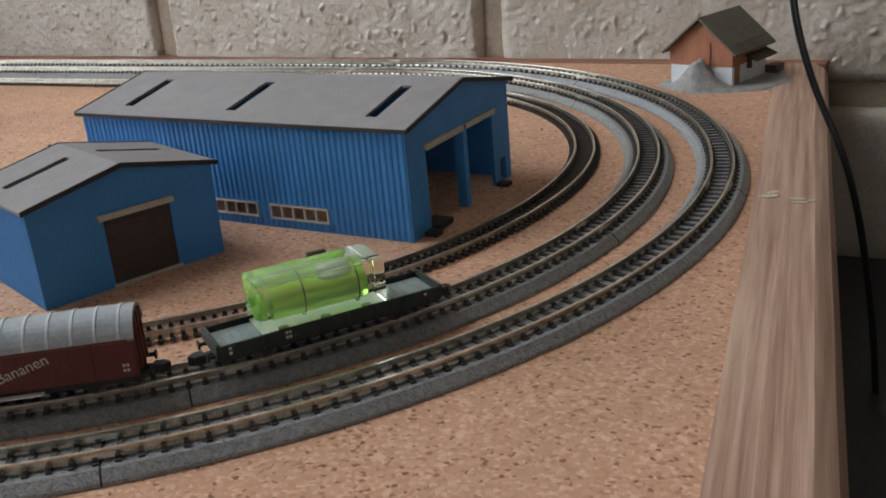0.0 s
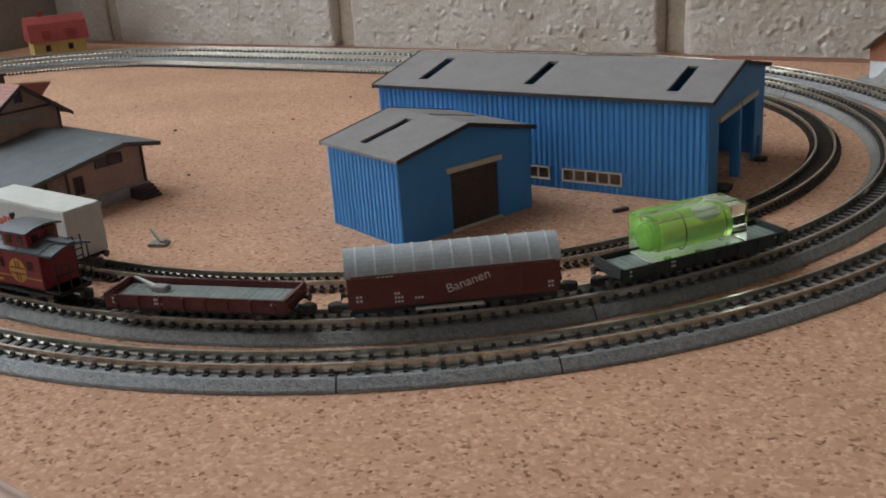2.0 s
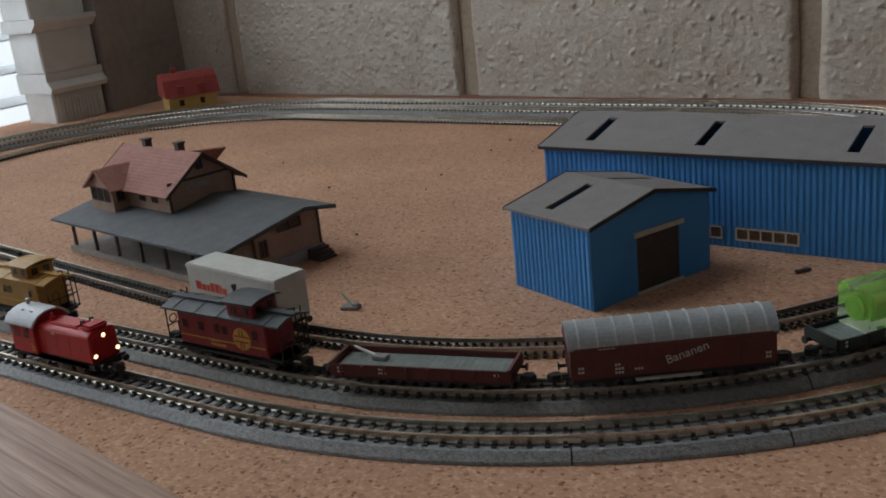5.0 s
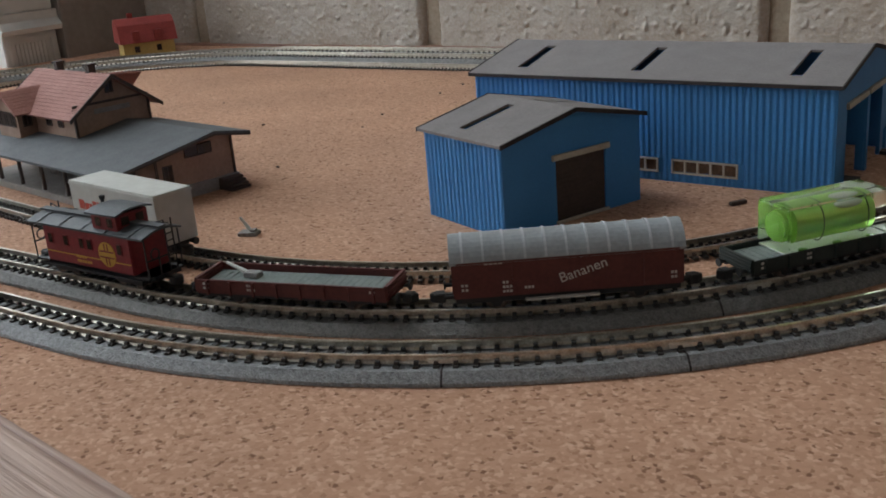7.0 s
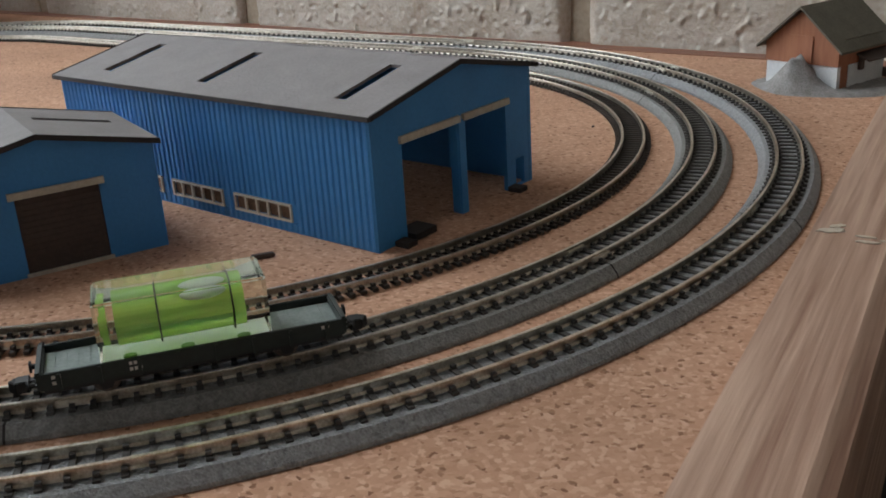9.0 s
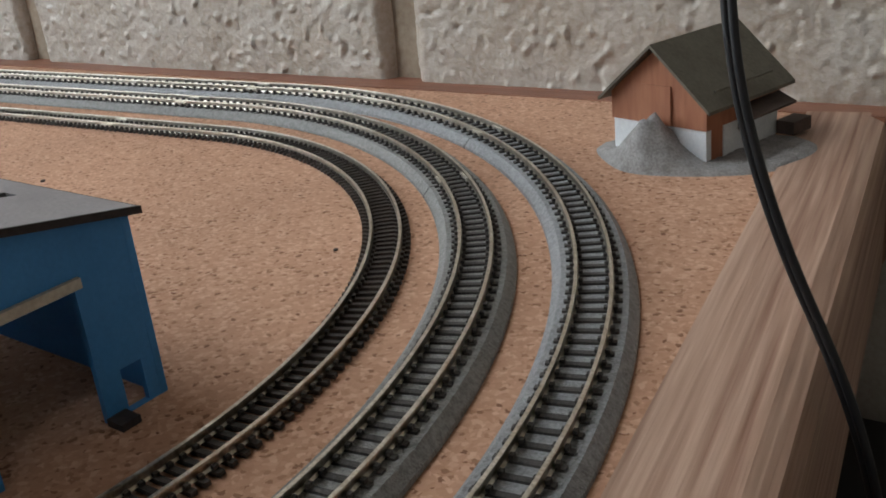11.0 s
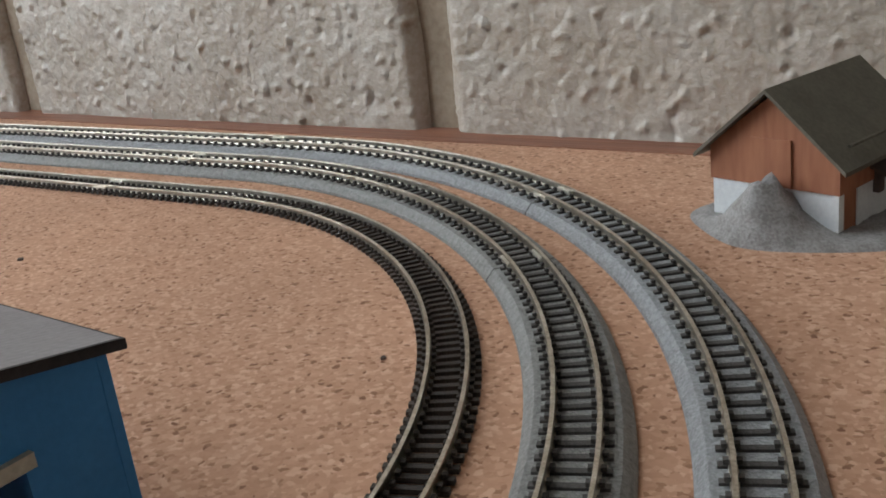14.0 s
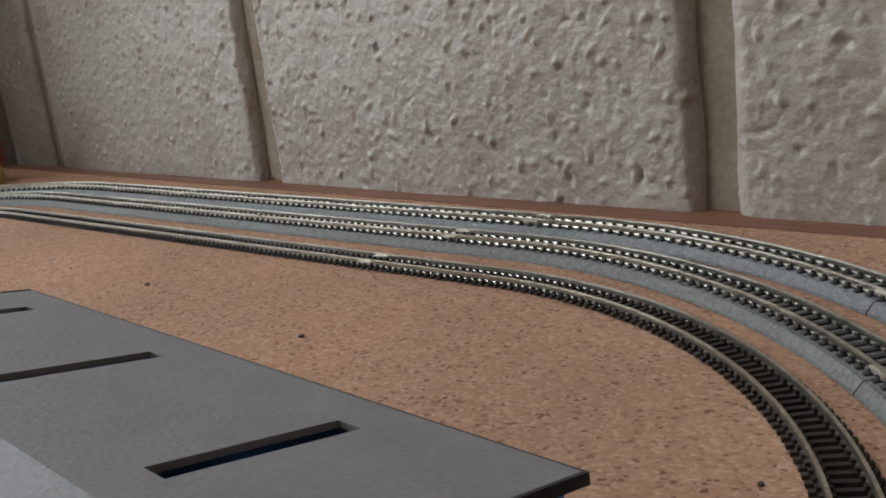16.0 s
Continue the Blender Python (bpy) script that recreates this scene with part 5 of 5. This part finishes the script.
def level_vial():
    """A clear block with a green liquid vial and its bubble, lying on the flat wagon."""
    t = thing("level_vial", "clear acrylic spirit level vial with green liquid", "spirit level", on_circle(R_MID - 0.0003, -36.0, RAIL_Z + 0.0055))
    L, h = 0.0300, 0.0060
    part("block", Shape().box(-L / 2, -h, 0.0, L / 2, h, 0.0118), ACRYLIC, t, "clear acrylic block", bevel=0.0004)
    liq = Shape().cyl((-L / 2 + 0.0034, 0, 0.0060), (L / 2 - 0.0040, 0, 0.0060), 0.0040, 28)
    part("liquid", liq, LIQUID, t, "bright green liquid", smooth=False)
    bub = Shape()
    n, k = 18, 12
    vs = []
    for j in range(k + 1):
        p = math.pi * j / k
        for i in range(n):
            a = 2 * math.pi * i / n
            vs.append((0.0040 - 0.0042 * math.cos(p), -0.0012 + 0.0022 * math.sin(p) * math.cos(a), 0.0095 + 0.0012 * math.sin(p) * math.sin(a)))
    bub.add(vs, [(j * n + i, j * n + (i + 1) % n, (j + 1) * n + (i + 1) % n, (j + 1) * n + i) for j in range(k) for i in range(n)])
    part("bubble", bub, BUBBLE, t, "clear air bubble", smooth=True)
    for x in (-0.0042, 0.0088):
        ring = Shape()
        for i in range(28):
            a0, a1 = 2 * math.pi * i / 28, 2 * math.pi * (i + 1) / 28
            ring.cyl((x, 0.0045 * math.cos(a0), 0.0060 + 0.0045 * math.sin(a0)), (x, 0.0045 * math.cos(a1), 0.0060 + 0.0045 * math.sin(a1)), 0.00016, 6)
        part("mark_ring", ring, BLACK, t, "thin black ring mark")
    part("end_plug", Shape().cyl((-L / 2 + 0.0010, 0, 0.0060), (-L / 2 + 0.0021, 0, 0.0060), 0.0036, 28).cyl((-L / 2 + 0.0006, 0, 0.0060), (-L / 2 + 0.0010, 0, 0.0060), 0.0020, 24), LIQUID, t, "pale green end plug")
    part("base_plate", Shape().box(-L / 2 + 0.0003, -h + 0.0003, 0.0001, L / 2 - 0.0003, h - 0.0003, 0.0006), FROST, t, "frosted clear base")
    for i in range(3):
        part("base_dimple", Shape().cyl((-0.0100 + i * 0.0100, -0.0040, 0.0007), (-0.0100 + i * 0.0100, -0.0040, 0.0010), 0.0012, 16), VIAL_DIMPLE, t)


box_van()
flat = low_wagon("flat_wagon", "dark green low-sided wagon with grey deck", on_circle(R_MID, -35.6, RAIL_Z), 0.0535, GREEN_BLACK, DECK_GREY, 0.0026, 8)
gondola = low_wagon("low_sided_wagon", "dark red low-sided wagon with grey deck", on_circle(R_MID, -74.6, RAIL_Z), 0.0510, OXIDE, DECK_GREY, 0.0030, 8)
caboose("red_caboose", "dark red caboose with cupola and gold emblem", pose(-0.0132, -R_MID, RAIL_Z, 0, 0, 0), 0.0430, CABOOSE_RED, DARK_ROOF, True)
caboose("yellow_caboose", "mustard yellow caboose with cupola", pose(-0.1222, -R_MID, RAIL_Z, 0, 0, -1), 0.0430, YELLOW, YELLOW, False)
container_wagon()
locomotive()
level_vial()


# ---- small loose things ----
def loose_bracket(name, label, m, size):
    t = thing(name, label, "loose part", m)
    part("plate", Shape().box(-0.0032 * size, -0.0022 * size, 0, 0.0032 * size, 0.0022 * size, 0.0012 * size), GRAVEL, t, bevel=0.0002)
    part("lever", Shape().cyl((0.0008 * size, 0, 0.0012 * size), (-0.0030 * size, 0.0012 * size, 0.0056 * size), 0.0007 * size, 8, 0.0004 * size), WHITE_BOX, t, "pale lever")
    part("clip", Shape().box(0.0010 * size, -0.0012 * size, 0.0012 * size, 0.0026 * size, 0.0010 * size, 0.0020 * size), GRAVEL, t)


loose_bracket("uncoupler_piece", "small grey plastic fitting lying on cork", pose(-0.0155, -0.1395, 0, 0, 0, 20), 1.0)
lev = thing("wagon_lever", "small grey lever lying on the wagon deck", "loose part", on_circle(R_MID - 0.001, -79.4, RAIL_Z + 0.0055))
part("block", Shape().box(0.0005, -0.0016, 0, 0.0048, 0.0014, 0.0014), GRAVEL, lev, bevel=0.0002)
part("arm", Shape().cyl((0.0010, 0, 0.0010), (-0.0062, 0.0016, 0.0026), 0.0006, 8, 0.0004), WHITE_BOX, lev, "pale arm")
chip = Shape().box(-0.0030, -0.0010, 0, 0.0030, 0.0010, 0.0012)
whole("loose_chip", chip, STATION_TRIM, "small dark chip lying on the cork", "debris", bevel=0.0003, m=pose(0.1175, -0.0575, 0, 0, 0, 55))

spots = random.Random(8)
for i in range(16):
    x, y = spots.uniform(-0.25, 0.15), spots.uniform(-0.09, 0.13)
    if -0.01 < x < 0.16 and -0.12 < y < 0.05:
        continue
    r = spots.uniform(0.0004, 0.0009)
    s = Shape().prism([(r * math.cos(a) * spots.uniform(0.6, 1.3), r * math.sin(a) * spots.uniform(0.6, 1.3)) for a in [2 * math.pi * k / 7 for k in range(7)]], 0, r * 0.7, "z")
    whole("cork_crumb", s, STATION_TRIM, "tiny dark crumb lying on the cork", "debris", m=pose(x, y, 0), group="crumbs on the cork")


def paint_spot(x, y, rx, ry, ang, seed):
    rnd = random.Random(seed)
    n = 22
    s = Shape().prism([(rx * math.cos(a) * rnd.uniform(0.7, 1.2), ry * math.sin(a) * rnd.uniform(0.7, 1.2)) for a in [2 * math.pi * k / n for k in range(n)]], 0.0007, 0.0010, "z")
    whole("paint_spot", s, PAINT_SPOT, "dried cream paint spot on the wooden rim", "paint mark", m=pose(x, y, 0, 0, 0, ang))


paint_spot(0.2345, 0.0215, 0.0032, 0.0017, 30, 1)
paint_spot(0.2350, 0.0255, 0.0022, 0.0010, 50, 4)
paint_spot(0.2440, 0.0170, 0.0028, 0.0007, 10, 2)
paint_spot(0.2430, 0.0205, 0.0024, 0.0006, 5, 3)
paint_spot(0.2475, 0.0195, 0.0012, 0.0005, 20, 5)


def far_house():
    t = thing("small_house", "small yellow house with dark red roof", "model building", pose(-0.4790, 0.2080, 0, 0, 0, 60))
    part("wall", Shape().box(-0.021, -0.014, 0, 0.021, 0.014, 0.0125), FAR_YELLOW, t, "yellow wall")
    part("roof", Shape().prism([(-0.0175, 0.0120), (0.0175, 0.0120), (0.0125, 0.0265), (0.004, 0.0315), (-0.004, 0.0315), (-0.0125, 0.0265)], -0.0235, 0.0235, "x"), FAR_RED, t, "dark red mansard roof")
    for x in (-0.010, 0.008):
        part("dormer", Shape().box(x - 0.003, -0.0180, 0.0145, x + 0.003, -0.010, 0.0215), FAR_RED, t)
        part("window", Shape().box(x - 0.002, -0.0145, 0.004, x + 0.002, -0.0140, 0.009), PANE_DARK, t)
    part("chimney", Shape().box(-0.012, -0.002, 0.029, -0.008, 0.002, 0.0355), FAR_RED, t)


far_house()


def cable():
    """Two black cords hanging from above, over the rim and down."""
    t = thing("power_cable", "pair of black cords hanging over the table rim", "cable")
    for dx in (-0.00065, 0.00065):
        cu = bpy.data.curves.new("cord", "CURVE")
        cu.dimensions, cu.bevel_depth, cu.bevel_resolution, cu.resolution_u = "3D", 0.00075, 3, 10
        sp = cu.splines.new("NURBS")
        ctrl = [(0.223, 0.095, 0.55), (0.2268, 0.086, 0.16), (0.2290, 0.082, 0.080), (0.2298, 0.081, 0.063), (0.2318, 0.080, 0.0475), (0.2362, 0.080, 0.0315), (0.2420, 0.080, 0.016), (0.2490, 0.080, 0.002), (0.2600, 0.080, -0.030), (0.274, 0.085, -0.15), (0.285, 0.09, -0.748)]
        sp.points.add(len(ctrl) - 1)
        for p, c in zip(sp.points, ctrl):
            p.co = (c[0] + dx, c[1] - dx * 0.5, c[2], 1)
        sp.use_endpoint_u, sp.order_u = True, 4
        tmp = bpy.data.objects.new("cord", cu)
        scene.collection.objects.link(tmp)
        me = bpy.data.meshes.new_from_object(tmp.evaluated_get(bpy.context.evaluated_depsgraph_get()))
        bpy.data.objects.remove(tmp)
        me.materials.append(CABLE)
        for p in me.polygons:
            p.use_smooth = True
        o = new("cord", me)
        o.parent = t


cable()
